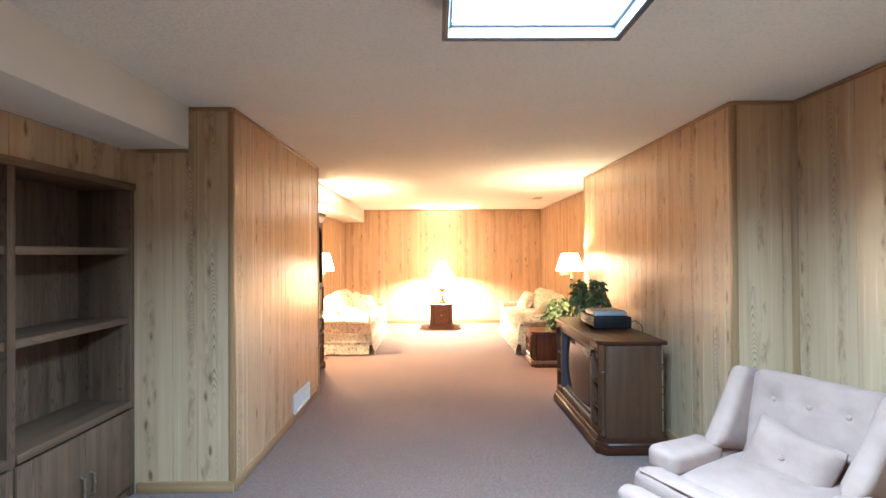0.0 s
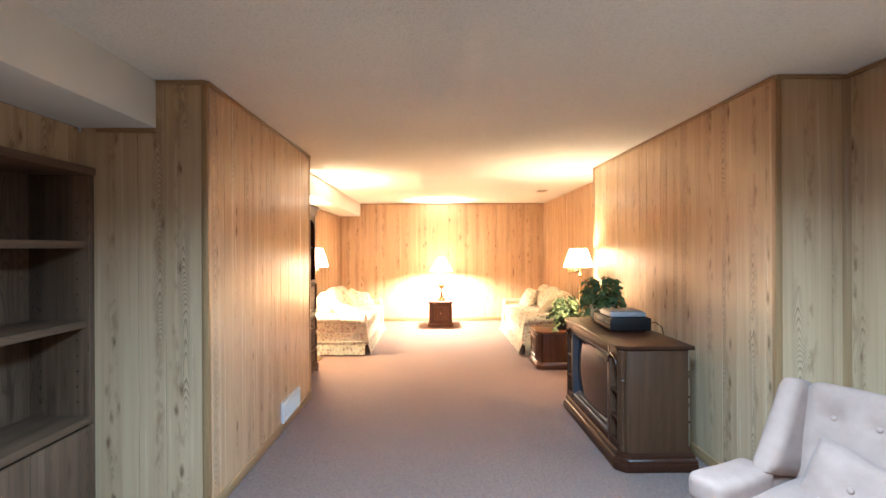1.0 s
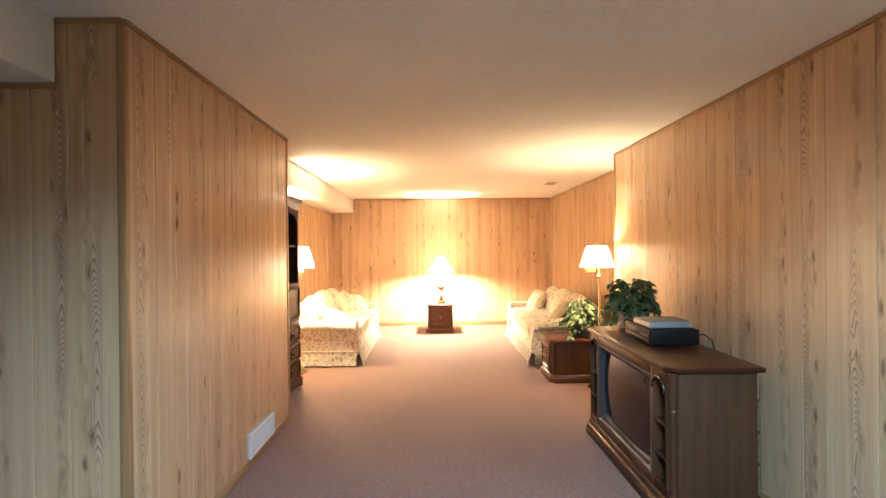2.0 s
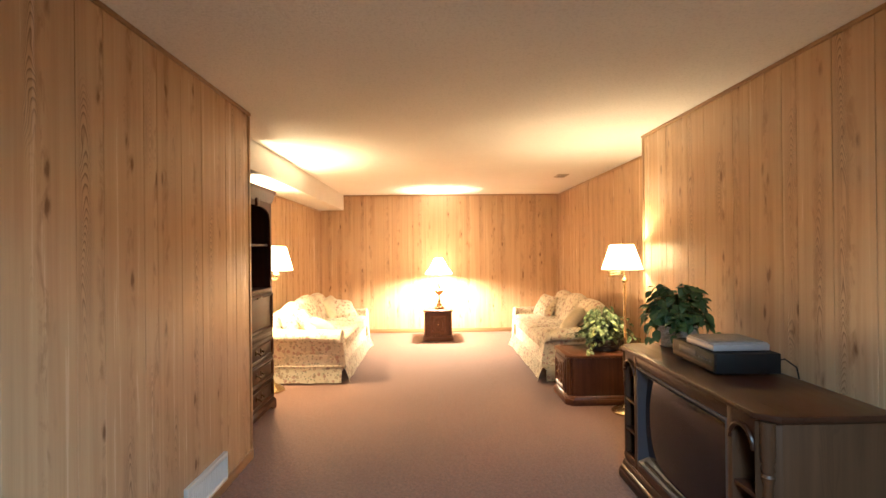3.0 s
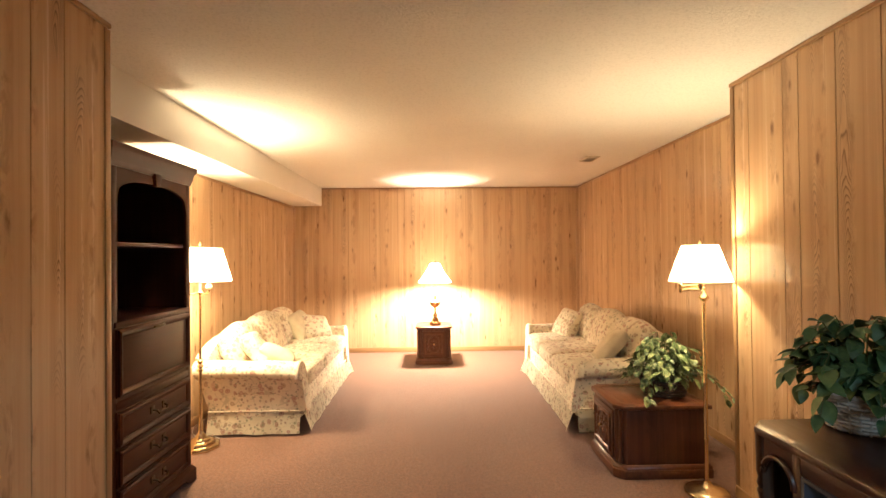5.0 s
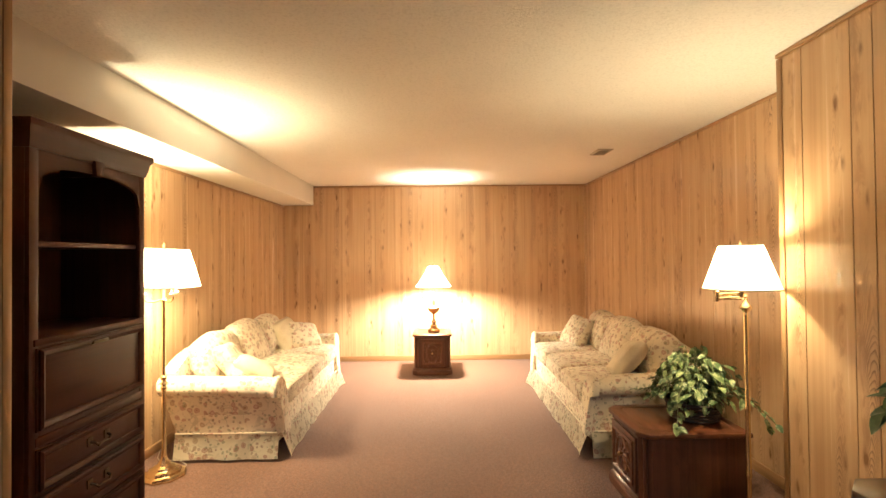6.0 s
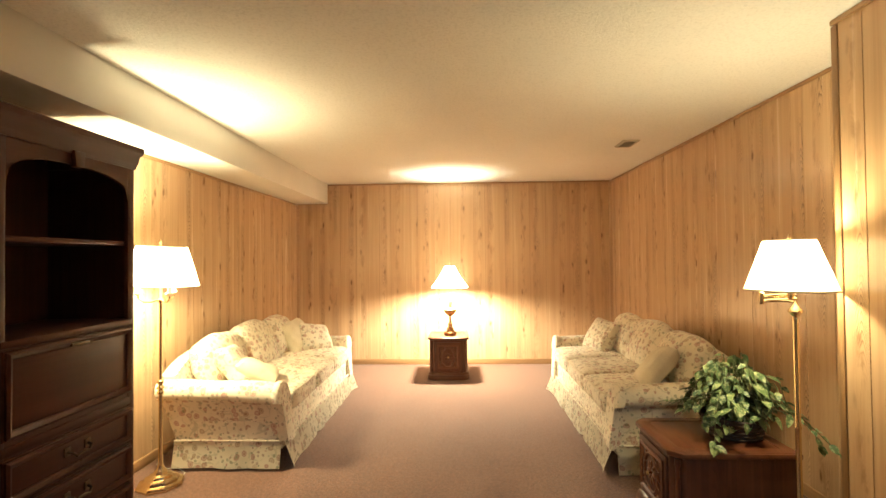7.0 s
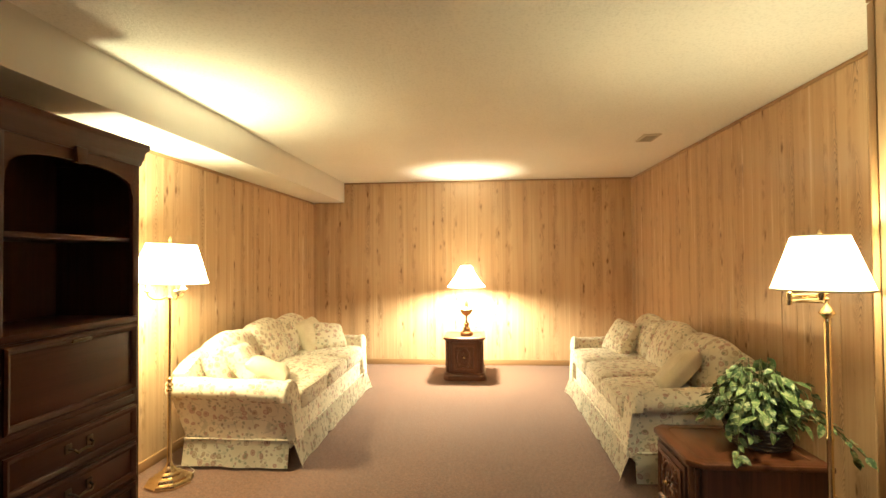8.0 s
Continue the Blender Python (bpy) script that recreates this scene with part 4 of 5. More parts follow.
    part("base", moulding(plan[::-1], [(0.03, 0.06), (-0.022, 0.06), (-0.022, 0.07), (-0.015, 0.08), (-0.005, 0.094), (-0.001, 0.10), (0.02, 0.10)], False), DARK_X, t)
    # bracket feet: a scalloped apron along the front and the two sides
    def apron(length):
        n = 30
        pts = []
        for i in range(n + 1):
            x = -length / 2 + length * i / n
            e = (length / 2 - abs(x)) / 0.14
            z = 0.0 if e < 0.55 else 0.042 * min(1.0, (e - 0.55) / 0.45) ** 0.6
            pts.append((x, z))
        return pts + [(length / 2, 0.062), (-length / 2, 0.062)]
    for length, mm in ((w + 0.044, pose(0, f - 0.004, 0, 90)), (d + 0.02, pose(w / 2 + 0.022, 0, 0, 90, 0, 90)), (d + 0.02, pose(-w / 2 - 0.004, 0, 0, 90, 0, 90))):
        part("bracket_foot", prism(apron(length), 0, 0.018), DARK_X, t).matrix_local = mm
    part("floor_board", box(-w / 2 + 0.022, w / 2 - 0.022, f + 0.03, d / 2 - 0.012, 0.06, 0.08), DARK_X, t)


def television():
    w, d, h = 1.31, 0.46, 0.80
    t = thing("console_television", "walnut console television with side niches and dark screen", "television", pose(1.395, 4.075, 0, 0, 0, -90))
    f, c = -d / 2, 0.06
    part("plinth", prism(chamfered(w, d, c, 0.03), 0.0, 0.055, 0.008), WAL_X, t)
    part("plinth_moulding", moulding(chamfered(w, d, c, 0.0)[::-1], [(0.01, 0.05), (-0.026, 0.05), (-0.028, 0.065), (-0.02, 0.08), (-0.014, 0.085), (-0.014, 0.10), (-0.004, 0.118), (0.01, 0.118)], True), WAL_X, t)
    part("top", prism(chamfered(w, d, c, 0.016), h - 0.026, h, 0.007), WAL_X, t)
    for s in (-1, 1):
        part("side_panel", box(min(s * (w / 2 - 0.022), s * w / 2), max(s * (w / 2 - 0.022), s * w / 2), f + c, d / 2 - 0.01, 0.055, h - 0.026, 0.002), WAL_Z, t)
        # cut corner with a round column
        xs = s * (w / 2 - c)
        part("corner_post", prism([(xs, f), (s * w / 2, f + c), (s * (w / 2 - 0.03), f + c + 0.02), (xs - s * 0.012, f + 0.03)], 0.055, h - 0.026, 0.002), WAL_Z, t)
        col = part("corner_column", lathe([(0.018, 0.12), (0.022, 0.135), (0.016, 0.15), (0.017, 0.20), (0.016, 0.55), (0.023, 0.575), (0.017, 0.585), (0.023, 0.60), (0.018, 0.62), (0.024, 0.64), (0.024, h - 0.03)], 18), WAL_Z, t, "turned wooden corner column")
        col.location = (s * (w / 2 - c / 2 + 0.002), f + c / 2 - 0.002, 0)
        # side niche with shelves and an arched head
        nx0, nx1 = s * 0.452, s * 0.590
        a, b2 = min(nx0, nx1), max(nx0, nx1)
        part("niche_back", box(a - 0.02, b2 + 0.02, f + 0.11, f + 0.118, 0.12, h - 0.027), WAL_Z, t)
        for k in (0.30, 0.475):
            part("niche_shelf", box(a - 0.005, b2 + 0.005, f + 0.006, f + 0.11, k, k + 0.018, 0.003), WAL_X, t)
        part("niche_divider", box(s * 0.445 - 0.016, s * 0.445 + 0.016, f + 0.001, f + 0.11, 0.118, h - 0.027, 0.003), WAL_Z, t)
        bm = bmesh.new()
        n = 16
        mid, r = (a + b2) / 2, (b2 - a) / 2
        pts = [(mid + r * math.cos(math.pi * i / n), 0.655 + 0.07 * math.sin(math.pi * i / n)) for i in range(n + 1)]
        vs = [[bm.verts.new((x, y, z)) for x, z in pts] for y in (f + 0.003, f + 0.022)]
        ts = [[bm.verts.new((x, y, h - 0.027)) for x, z in pts] for y in (f + 0.003, f + 0.022)]
        for i in range(n):
            bm.faces.new((vs[0][i], vs[0][i + 1], ts[0][i + 1], ts[0][i]))
            bm.faces.new((vs[0][i], vs[1][i], vs[1][i + 1], vs[0][i + 1]))
            bm.faces.new((vs[1][i], ts[1][i], ts[1][i + 1], vs[1][i + 1]))
        part("niche_arch", bm, WAL_X, t, "arched wooden niche head")
        bm = tube([(x, f - 0.001, z) for x, z in pts], 0.009, 8)
        part("arch_moulding", bm, WAL_X, t)
    part("top_rail", box(-0.43, 0.43, f + 0.002, f + 0.03, h - 0.085, h - 0.027, 0.003), WAL_X, t)
    part("bottom_rail", box(-0.61, 0.61, f + 0.002, f + 0.03, 0.09, 0.165, 0.003), WAL_X, t)
    part("back_cover", box(-w / 2 + 0.03, w / 2 - 0.03, d / 2 - 0.01, d / 2, 0.06, h - 0.03), BLACK, t)
    part("bottom_board", box(-w / 2 + 0.03, w / 2 - 0.03, f + 0.05, d / 2 - 0.012, 0.06, 0.08), WAL_X, t)
    # bezel that slopes in to the tube
    bz = moulding([(-0.428, 0.167), (0.428, 0.167), (0.428, h - 0.087), (-0.428, h - 0.087)], [(0.0, -0.002), (0.0, -0.02), (-0.050, -0.055), (-0.058, -0.055), (-0.012, -0.002)], True)
    bmesh.ops.transform(bz, matrix=Matrix.Translation((0, f, 0)) @ Matrix.Rotation(radians(90), 4, "X"), verts=bz.verts)
    part("bezel", bz, BEZEL, t, "blue-grey sloping screen surround")
    b = bmesh.new()
    bmesh.ops.create_grid(b, x_segments=20, y_segments=14, size=1.0)
    for v in b.verts:
        u, q = v.co.x, v.co.y
        v.co = Vector((u * (0.385 - 0.012 * q * q), f + 0.014 + 0.020 * (u * u + 0.7 * q * q), 0.44 + q * (0.232 - 0.008 * u * u)))
    part("screen", b, SCREEN, t, "dark curved glass picture tube")
    part("control_strip", box(-0.36, 0.36, f + 0.012, f + 0.03, 0.175, 0.20, 0.003), BLACK, t)
    for i in range(4):
        z = 0.16 + i * 0.16
        part("hinge_strip", box(w / 2 - 0.001, w / 2 + 0.003, d / 2 - 0.022, d / 2 - 0.014, z, z + 0.145), METAL, t)
    return t


television()
hutch()
end_table(pose(1.478, 6.27, 0, 0, 0, -90), 0.48, 0.555, 0.444, "walnut end table with carved front, beside the sofa")
end_table(pose(0.080, 9.385, 0, 0, 0, 0), 0.425, 0.46, 0.468, "small carved walnut end table under the lamp")


# ---- lamps ----
def shade_mesh(r0, r1, z0, z1, pleats, bell=0.0, depth=0.0022):
    b = bmesh.new()
    n, rows = pleats * 2, 8
    rings = []
    for j in range(rows + 1):
        v = j / rows
        r = r0 + (r1 - r0) * v - bell * math.sin(math.pi * v)
        rings.append([b.verts.new(((r + (depth if i % 2 else -depth)) * math.cos(2 * math.pi * i / n), (r + (depth if i % 2 else -depth)) * math.sin(2 * math.pi * i / n), z0 + (z1 - z0) * v)) for i in range(n)])
    for lo, hi in zip(rings, rings[1:]):
        for i in range(n):
            b.faces.new((lo[i], lo[(i + 1) % n], hi[(i + 1) % n], hi[i]))
    return b


def shade_of(t, r0, r1, z0, z1, bell=0.0, tilt=0.0, cloth=SHADE):
    sh = part("shade", shade_mesh(r0, r1, z0, z1, 48, bell), cloth, t, "glowing cream pleated lampshade", 80)
    for r, z in ((r0, z0), (r1, z1)):
        part("shade_rim", tube([((r + 0.001) * math.cos(2 * math.pi * i / 36), (r + 0.001) * math.sin(2 * math.pi * i / 36), z) for i in range(37)], 0.004, 6), CREAM, sh)
    bm = bmesh.new()
    for i in range(3):
        a = 2 * math.pi * i / 3 + 0.4
        tube([(0.012 * math.cos(a), 0.012 * math.sin(a), z1 - 0.02), (r1 * math.cos(a), r1 * math.sin(a), z1 - 0.004)], 0.0018, 6, bm)
    part("shade_spider", bm, BRASS, sh)
    sh.matrix_local = pose(0, 0, z0) @ Matrix.Rotation(radians(tilt), 4, "Y") @ pose(0, 0, -z0)
    return sh


def floor_lamp_candle():
    x, y = -1.613, 6.635
    t = thing("floor_lamp", "brass candelabra floor lamp with lit pleated shade and octagonal base", "floor lamp", pose(x, y, 0), "brass floor lamps")
    part("base", lathe([(0.132, 0.0), (0.135, 0.014), (0.128, 0.024), (0.106, 0.030), (0.100, 0.042), (0.094, 0.048), (0.072, 0.054), (0.066, 0.066), (0.044, 0.074), (0.034, 0.092), (0.022, 0.104), (0.016, 0.125)], 8), BRASS, t, "octagonal stepped brass foot", 20)
    part("pole", lathe([(0.016, 0.095), (0.014, 0.13), (0.012, 0.30), (0.012, 0.545), (0.02, 0.555), (0.02, 0.565), (0.012, 0.575), (0.024, 0.59), (0.012, 0.605), (0.02, 0.62), (0.02, 0.63), (0.0105, 0.64), (0.0095, 1.10), (0.018, 1.11), (0.022, 1.125), (0.012, 1.14), (0.01, 1.40)], 20), BRASS, t)
    for k in range(3):
        a = radians(-35 + 120 * k)
        ca, sa = math.cos(a), math.sin(a)
        arm = part("candle_arm", tube([(0.012 * ca, 0.012 * sa, 1.125), (0.05 * ca, 0.05 * sa, 1.112), (0.09 * ca, 0.09 * sa, 1.115), (0.118 * ca, 0.118 * sa, 1.135), (0.12 * ca, 0.12 * sa, 1.16)], 0.006), BRASS, t)
        part("candle_cup", lathe([(0.006, 1.15), (0.022, 1.162), (0.022, 1.168), (0.012, 1.172), (0.0115, 1.225), (0.006, 1.23)], 14, (0.12 * ca, 0.12 * sa)), CREAM, arm, "cream candle sleeve in a brass cup")
    shade_of(t, 0.213, 0.135, 1.213, 1.448, 0.0, 3)
    part("finial", lathe([(0.006, 1.40), (0.012, 1.455), (0.007, 1.462), (0.012, 1.475), (0.003, 1.495)], 12), BRASS, t)
    cord = [(0.10, 0.05, 0.02), (0.06, 0.16, 0.006), (-0.04, 0.24, 0.006), (-0.13, 0.20, 0.006), (-0.20, 0.28, 0.006), (-0.25, 0.40, 0.006)]
    part("cord", tube(cord, 0.003, 6), BEIGE, t, "pale lamp cord on the carpet")
    bulb("lamp_bulb_left", x, y, 1.295, BULB_WATTS["left"], WARM, 0.075)


def floor_lamp_swing():
    x, y, ox = 1.634, 5.835, -0.020  # the arm holds the shade a little off the pole
    t = thing("floor_lamp", "brass swing-arm floor lamp with lit pleated shade and round base", "floor lamp", pose(x, y, 0), "brass floor lamps")
    part("base", lathe([(0.115, 0.0), (0.118, 0.012), (0.112, 0.02), (0.095, 0.03), (0.05, 0.042), (0.03, 0.052), (0.018, 0.07)], 36), BRASS, t, "round brass foot")
    part("pole", lathe([(0.014, 0.06), (0.0115, 0.10), (0.0115, 0.30), (0.014, 0.305), (0.014, 0.315), (0.0115, 0.32), (0.0115, 0.62), (0.014, 0.625), (0.014, 0.632), (0.011, 0.64), (0.011, 1.085)], 20), BRASS, t)
    part("collar", lathe([(0.012, 1.085), (0.010, 1.095), (0.028, 1.115), (0.028, 1.12), (0.014, 1.14), (0.008, 1.15), (0.008, 1.17)], 20), BRASS, t)
    for z in (1.158, 1.178):
        part("swing_arm", tube([(0.0, 0.0, z), (-0.05, 0.02, z + 0.002), (-0.115, 0.04, z)], 0.0045), BRASS, t)
        part("swing_arm", tube([(-0.115, 0.04, z + 0.005), (-0.05, 0.005, z + 0.012), (0.0, -0.012, z + 0.016)], 0.0045), BRASS, t)
    part("pivot", lathe([(0.008, 1.145), (0.010, 1.15), (0.010, 1.195), (0.005, 1.20)], 14, (-0.115, 0.04)), BRASS, t)
    part("socket", lathe([(0.012, 1.17), (0.016, 1.185), (0.016, 1.23), (0.012, 1.25), (0.004, 1.25)], 16, (ox, 0)), BRASS, t)
    sh = shade_of(t, 0.167, 0.092, 1.210, 1.420)
    sh.matrix_local = pose(ox, 0, 0) @ sh.matrix_local
    part("finial", lathe([(0.003, 1.415), (0.009, 1.43), (0.004, 1.445)], 12, (ox, 0)), BRASS, t)
    bulb("lamp_bulb_right", x + ox, y, 1.370, BULB_WATTS["right"])


def table_lamp():
    x, y, z = 0.100, 9.385, 0.4715
    t = thing("table_lamp", "antique brass urn table lamp with lit bell shade", "table lamp", pose(x, y, z))
    part("base", lathe([(0.072, 0.0), (0.074, 0.025), (0.066, 0.034), (0.045, 0.042), (0.04, 0.06), (0.046, 0.075), (0.03, 0.085)], 28), BRASS_WORN, t)
    part("stem", lathe([(0.028, 0.083), (0.022, 0.10), (0.03, 0.115), (0.03, 0.125), (0.016, 0.14), (0.011, 0.17), (0.015, 0.20), (0.013, 0.215)], 24), BRASS_WORN, t)
    part("urn", lathe([(0.014, 0.213), (0.03, 0.22), (0.058, 0.245), (0.072, 0.275), (0.074, 0.29), (0.062, 0.296), (0.03, 0.305), (0.02, 0.32)], 28), BRASS_WORN, t)
    part("socket", lathe([(0.018, 0.318), (0.022, 0.33), (0.022, 0.42), (0.014, 0.46), (0.006, 0.47)], 18), CREAM, t, "cream socket sleeve")
    shade_of(t, 0.212, 0.056, 0.545, 0.79, 0.016, 0.0, SHADE_THIN)
    part("harp_finial", lathe([(0.002, 0.44), (0.002, 0.78), (0.01, 0.80), (0.004, 0.82)], 10), BRASS, t)
    bulb("lamp_bulb_table", x, y, z + 0.624, BULB_WATTS["table"], (1.0, 0.80, 0.54), 0.055)


floor_lamp_candle()
floor_lamp_swing()
table_lamp()


# ---- plants and things on the furniture ----
def leaf_mesh(length, width, droop):
    b = bmesh.new()
    rows = []
    for i in range(6):
        v = i / 5
        half = width / 2 * (math.sin(math.pi * min(1, v * 0.93 + 0.05)) ** 0.75) * (1.12 - 0.35 * v)
        if i in (0, 5):
            half = 0.0012
        z = -droop * v * v * length
        rows.append([b.verts.new((-half, length * v, z + half * 0.28)), b.verts.new((0, length * v, z)), b.verts.new((half, length * v, z + half * 0.28))])
    for lo, hi in zip(rows, rows[1:]):
        for k in range(2):
            b.faces.new((lo[k], lo[k + 1], hi[k + 1], hi[k]))
    return b


def leaf_kinds(material, sizes):
    made = []
    for l, w, dr in sizes:
        b = leaf_mesh(l, w, dr)
        me = bpy.data.meshes.new("leaf")
        b.to_mesh(me)
        b.free()
        me.materials.append(material)
        me.polygons.foreach_set("use_smooth", [True] * len(me.polygons))
        made.append(me)
    return made


def grow(parent, stems, kinds, rng, per, spread=55, name=""):
    """Leaves along stems: each an object, or, with a name, joined as the inner foliage."""
    bm, mass = bmesh.new(), bmesh.new()
    for pts in stems:
        tube(pts, 0.0028, 5, bm, 0.5)
        ps = [Vector(p) for p in pts]
        for k in range(per):
            f = 0.22 + 0.78 * (k + rng.random() * 0.6) / per
            s = min(f, 0.999) * (len(ps) - 1)
            i = int(s)
            p = ps[i].lerp(ps[i + 1], s - i)
            d = (ps[i + 1] - ps[i]).normalized()
            yaw = math.degrees(math.atan2(-d.x, d.y)) + rng.uniform(-spread, spread) * (1.3 if k % 2 else 0.9)
            pitch = rng.uniform(-45, 22) - (18 if d.z < 0 else 0)
            g = rng.uniform(0.75, 1.2)
            m = pose(*p, pitch, rng.uniform(-35, 35), yaw) @ Matrix.Diagonal((g, g, g, 1))
            if name:
                me = rng.choice(kinds).copy()
                me.transform(m)
                mass.from_mesh(me)
                bpy.data.meshes.remove(me)
            else:
                o = new("leaf", rng.choice(kinds))
                o.parent, o.matrix_local = parent, m
    tagged(part("stem_tangle", bm, STEM, parent), "", "", "", "stuff")
    if name:
        tagged(part(name, mass, kinds[0].materials[0], parent), "", "", "", "stuff")
    else:
        mass.free()


def basket_plant():
    t = thing("potted_plant", "bushy green leafy plant in a pale wicker basket on the television", "plant", pose(1.475, 4.645, 0.8))
    bk = part("basket", lathe([(0.078, 0.002), (0.088, 0.04), (0.098, 0.09), (0.102, 0.115), (0.094, 0.115), (0.09, 0.09), (0.07, 0.012)], 28), WICKER, t)
    bk.scale = (1.03, 1.03, 1.0)
    for j in range(9):
        z = 0.008 + j * 0.0125
        r = 0.083 + 0.02 * (z / 0.115)
        pts = [((r + 0.0045 * math.cos(a * 11 + j * math.pi)) * math.cos(a), (r + 0.0045 * math.cos(a * 11 + j * math.pi)) * math.sin(a), z) for a in [2 * math.pi * i / 88 for i in range(89)]]
        part("weave", tube(pts, 0.0058, 5), WICKER, bk)
    bm = bmesh.new()
    for k in range(22):
        a = 2 * math.pi * k / 22
        tube([(0.083 * math.cos(a), 0.083 * math.sin(a), 0.0), (0.105 * math.cos(a), 0.105 * math.sin(a), 0.12)], 0.004, 5, bm)
    part("stakes", bm, WICKER, bk)
    bm = tube([(0.105 * math.cos(a), 0.105 * math.sin(a), 0.12 + 0.003 * math.sin(16 * a)) for a in [2 * math.pi * i / 64 for i in range(65)]], 0.008, 6)
    part("rim", bm, WICKER, bk)
    part("soil", lathe([(0.001, 0.098), (0.09, 0.1), (0.09, 0.104), (0.001, 0.108)], 20), SOIL, t)
    rng = random.Random(4)
    stems = []
    for k in range(42):
        a, tall = 2.4 * k + rng.uniform(-0.3, 0.3), rng.uniform(0.07, 0.275)
        out = rng.uniform(0.06, 0.175) * (1.2 - tall * 2.2)
        r0 = rng.uniform(0, 0.06)
        ca, sa = math.cos(a), math.sin(a)
        drop = rng.uniform(0.02, 0.16) if out > 0.11 else 0
        stems.append([(r0 * ca, r0 * sa, 0.10), ((r0 + out * 0.35) * ca, (r0 + out * 0.35) * sa, 0.10 + tall * 0.75), ((r0 + out * 0.8) * ca, (r0 + out * 0.8) * sa, 0.10 + tall), ((r0 + out * 1.15) * ca, (r0 + out * 1.15) * sa, 0.10 + tall * 0.88 - drop)])
    stems.append([(0.04, -0.04, 0.10), (0.09, -0.12, 0.16), (0.12, -0.19, 0.10), (0.13, -0.23, 0.06)])
    grow(t, stems, leaf_kinds(LEAF_GREEN, ((0.060, 0.043, 0.3), (0.052, 0.037, 0.45), (0.068, 0.048, 0.2))), rng, 8)
    inner = []
    for k in range(34):
        a, tall = 2.4 * k + 1.1, rng.uniform(0.03, 0.20)
        ca, sa, out = math.cos(a), math.sin(a), rng.uniform(0.05, 0.15)
        inner.append([(0.03 * ca, 0.03 * sa, 0.10), (out * 0.5 * ca, out * 0.5 * sa, 0.10 + tall * 0.8), (out * ca, out * sa, 0.10 + tall), (out * 1.25 * ca, out * 1.25 * sa, 0.09 + tall * 0.75)])
    grow(t, inner, leaf_kinds(LEAF_GREEN, ((0.060, 0.042, 0.35), (0.05, 0.034, 0.5))), rng, 6, 70, "inner_foliage")


def trailing_plant():
    t = thing("potted_plant", "variegated trailing plant in a low dark basket", "plant", pose(1.602, 6.275, 0.4475) @ Matrix.Scale(1.03, 4))
    pot = part("pot", lathe([(0.12, 0.0), (0.135, 0.05), (0.142, 0.085), (0.145, 0.10), (0.135, 0.10), (0.125, 0.06), (0.10, 0.012)], 30), POT, t, "low dark woven pot")
    for j in range(6):
        z = 0.01 + j * 0.017
        r = 0.122 + 0.022 * z / 0.1
        part("weave", tube([((r + 0.003 * math.cos(14 * a + j * math.pi)) * math.cos(a), (r + 0.003 * math.cos(14 * a + j * math.pi)) * math.sin(a), z) for a in [2 * math.pi * i / 84 for i in range(85)]], 0.0065, 5), POT, pot)
    part("soil", lathe([(0.001, 0.082), (0.13, 0.084), (0.13, 0.088), (0.001, 0.092)], 20), SOIL, t)
    rng = random.Random(9)
    stems = []
    for k in range(52):
        a, tall = 2.4 * k + rng.uniform(-0.3, 0.3), rng.uniform(0.05, 0.30)
        out = rng.uniform(0.06, 0.19) * (1.35 - tall * 2.4)
        r0 = rng.uniform(0, 0.08)
        ca, sa = math.cos(a), math.sin(a)
        low = rng.uniform(0.02, 0.13) if k % 2 else 0.0
        stems.append([(r0 * ca, r0 * sa, 0.085), ((r0 + out * 0.4) * ca, (r0 + out * 0.4) * sa, 0.09 + tall), ((r0 + out * 0.9) * ca, (r0 + out * 0.9) * sa, 0.085 + tall * 0.9), ((r0 + out * 1.2) * ca, (r0 + out * 1.2) * sa, max(0.055, 0.085 + tall * 0.6 - low))])
    trails = [[(0.05, -0.03, 0.10), (0.20, -0.10, 0.17), (0.30, -0.16, 0.06), (0.37, -0.20, -0.03), (0.42, -0.22, -0.02)],
              [(0.06, 0.0, 0.10), (0.22, -0.05, 0.16), (0.34, -0.08, 0.03), (0.36, -0.10, -0.05)],
              [(-0.06, -0.06, 0.10), (-0.16, -0.15, 0.13), (-0.20, -0.22, 0.03), (-0.215, -0.25, 0.02)],
              [(-0.03, 0.0, 0.10), (-0.02, 0.02, 0.26), (-0.03, 0.02, 0.32), (-0.04, 0.01, 0.35)]]
    grow(t, trails, leaf_kinds(LEAF_PALE, ((0.045, 0.031, 0.3), (0.052, 0.035, 0.2))), rng, 10, 60)
    grow(t, stems, leaf_kinds(LEAF_PALE, ((0.064, 0.035, 0.25), (0.055, 0.031, 0.4), (0.072, 0.039, 0.15))), rng, 5)
    inner = []
    for k in range(70):
        a, tall = 2.4 * k + 0.7, rng.uniform(0.0, 0.22)
        ca, sa, out = math.cos(a), math.sin(a), rng.uniform(0.07, 0.20)
        inner.append([(0.05 * ca, 0.05 * sa, 0.09), (out * 0.6 * ca, out * 0.6 * sa, 0.11 + tall * 0.9), (out * ca, out * sa, 0.10 + tall), (out * 1.25 * ca, out * 1.25 * sa, max(0.085, 0.075 + tall * 0.6))])
    grow(t, inner, leaf_kinds(LEAF_PALE, ((0.045, 0.032, 0.3), (0.038, 0.027, 0.45))), rng, 6, 70, "inner_foliage")


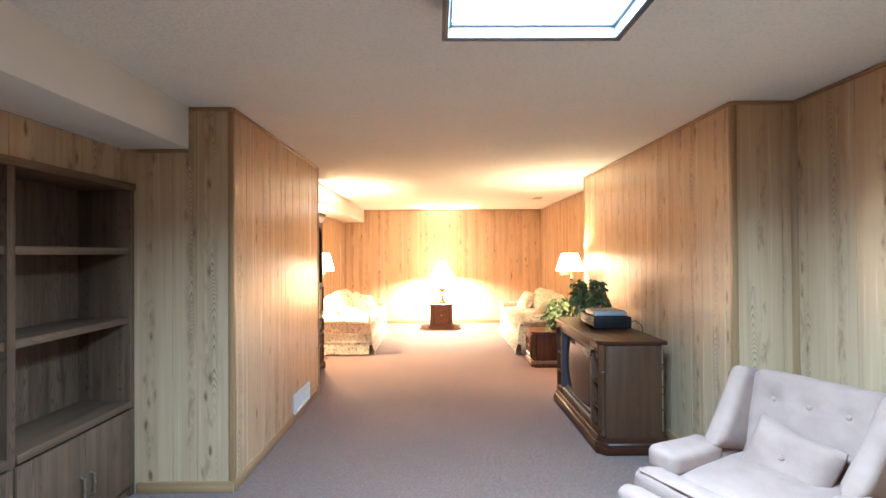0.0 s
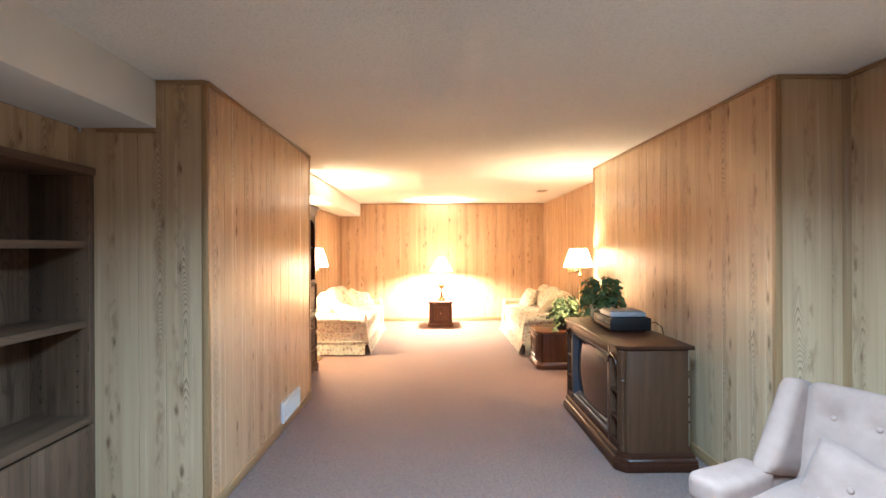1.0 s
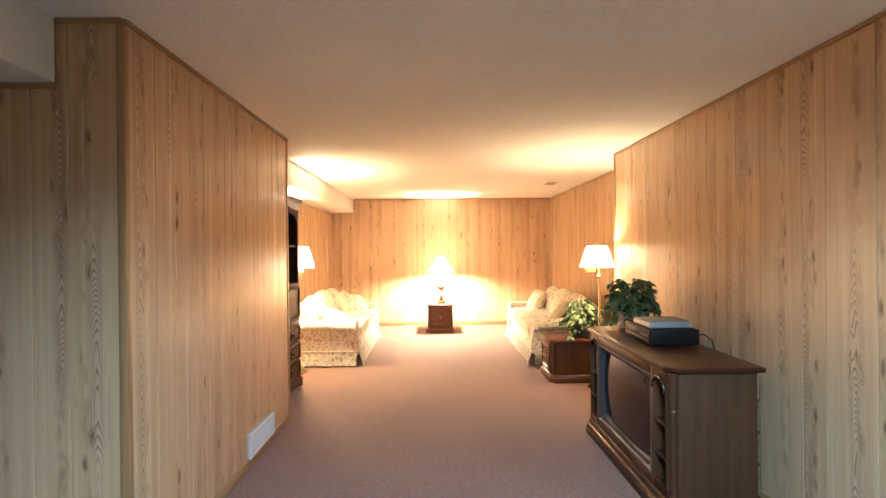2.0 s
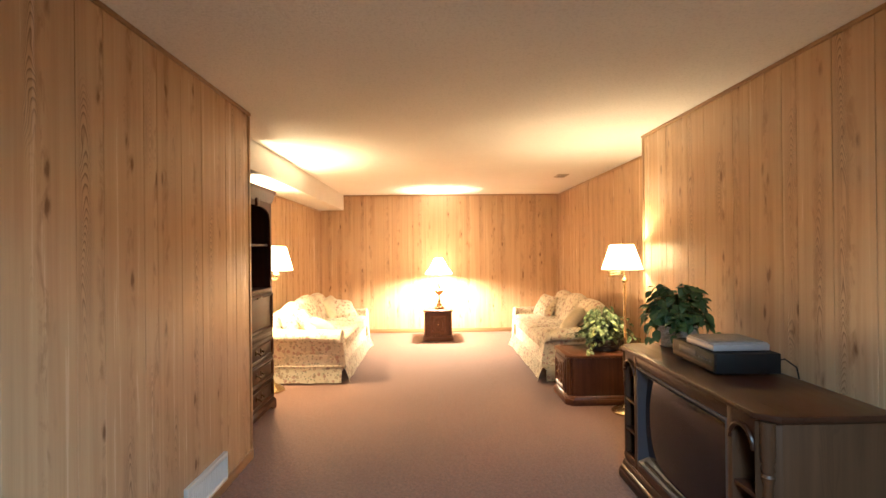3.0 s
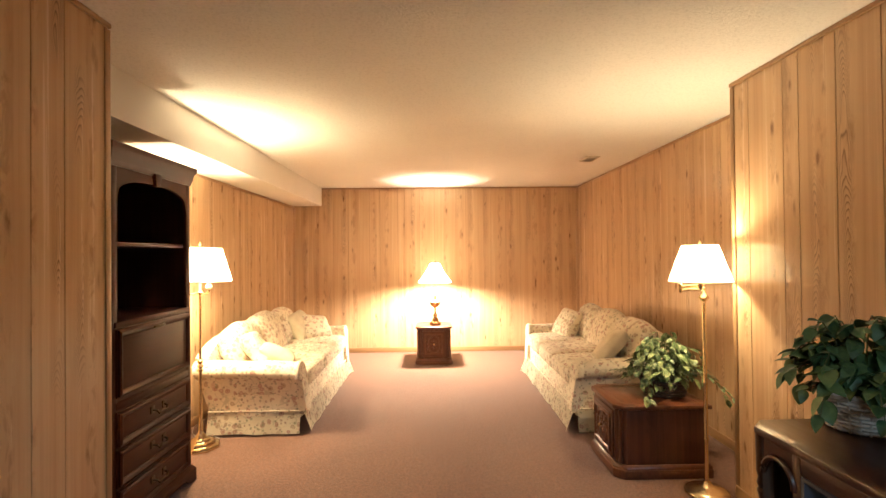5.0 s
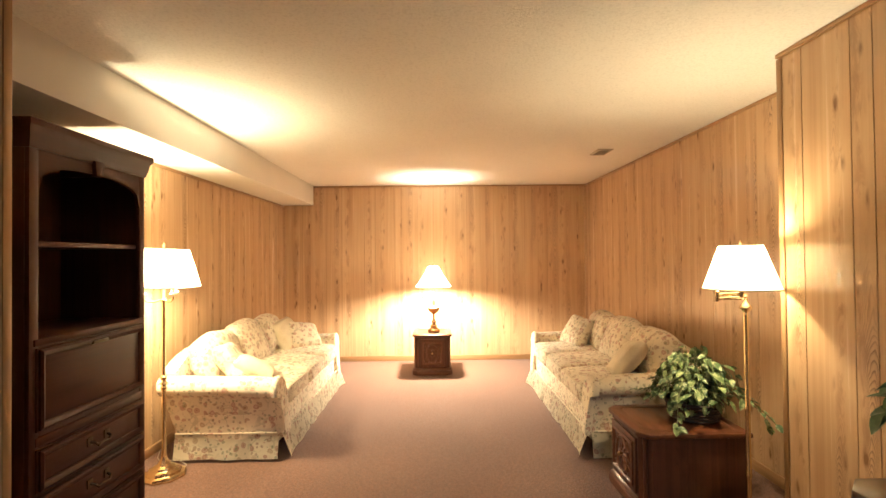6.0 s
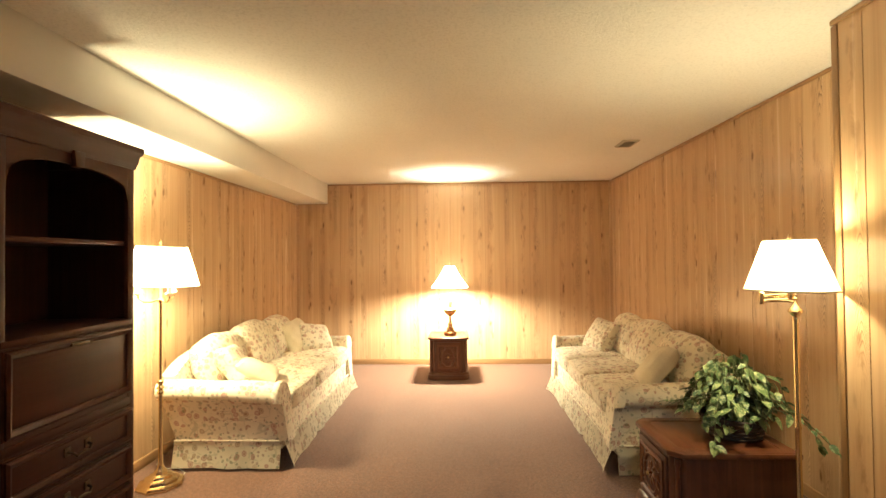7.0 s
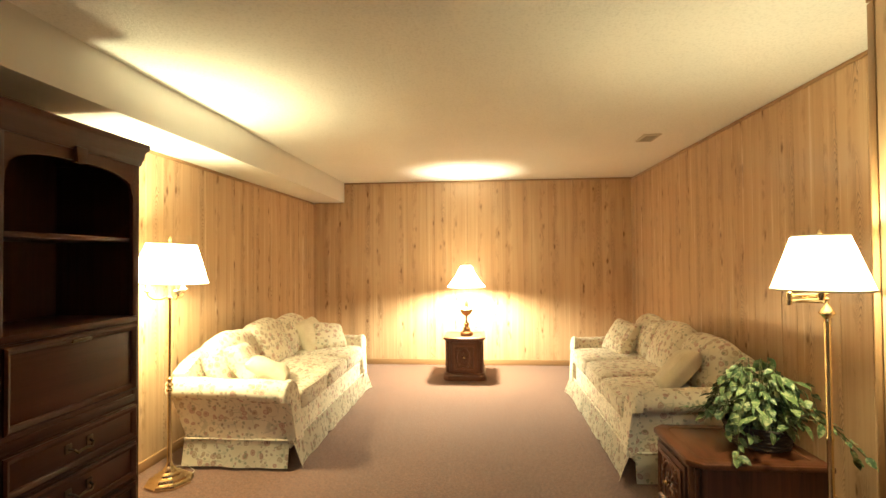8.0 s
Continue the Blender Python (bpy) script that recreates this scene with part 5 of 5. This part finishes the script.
def recorder():
    m = pose(1.455, 4.15, 0.8, 0, 0, -92)
    t = thing("video_recorder", "flat black video recorder lying on the television", "video recorder", m)
    w, f, back, top = 0.21, -0.145, 0.15, 0.102
    part("body", box(-w, w, f, back, 0.008, top, 0.005), BLACK, t)
    part("front_panel", box(-w + 0.002, w - 0.002, f - 0.008, f - 0.001, 0.012, top - 0.004, 0.003), BLACK, t)
    part("tape_flap", box(-0.13, 0.04, f - 0.0105, f - 0.0085, 0.054, 0.084, 0.0006), BEZEL, t, "dark grey tape flap")
    part("lower_strip", box(-w + 0.01, w - 0.01, f - 0.0102, f - 0.0085, 0.020, 0.040, 0.0006), WAL_X, t, "brown lower strip of the front")
    for i in range(5):
        part("button", box(0.07 + i * 0.024, 0.087 + i * 0.024, f - 0.011, f - 0.0085, 0.056, 0.066, 0.001), BEZEL, t)
    for x in (-0.17, 0.17):
        for y in (-0.11, 0.11):
            part("foot", lathe([(0.012, 0.0), (0.012, 0.0085)], 12, (x, y)), BLACK, t)
    part("cable", tube([(0.14, back, 0.05), (0.16, back + 0.05, 0.065), (0.18, back + 0.09, 0.03), (0.17, back + 0.115, -0.06), (0.13, back + 0.12, -0.2)], 0.004, 6), BLACK, t, "thin black cable")
    t2 = thing("disc_player", "slim silver disc player stacked on the black recorder", "disc player", m @ pose(0.055, -0.012, top + 0.0005, 0, 0, 3))
    part("body", box(-0.118, 0.118, -0.135, 0.135, 0.004, 0.034, 0.005), SILVER, t2)
    part("lid", box(-0.112, 0.112, -0.130, 0.130, 0.0345, 0.040, 0.002), SILVER, t2)
    for x in (-0.09, 0.09):
        for y in (-0.11, 0.11):
            part("foot", lathe([(0.01, 0.0), (0.01, 0.0045)], 12, (x, y)), BLACK, t2)
    bk = part("booklet", box(-0.095, 0.110, -0.128, 0.118, 0.0, 0.006, 0.0015), COVER)
    bk.matrix_basis = t2.matrix_basis @ pose(-0.012, 0.0, 0.0405, 0, 0, -3)
    tagged(bk, "printed booklet lying on the silver disc player", "booklet")


basket_plant()
trailing_plant()
recorder()
lay_planks()
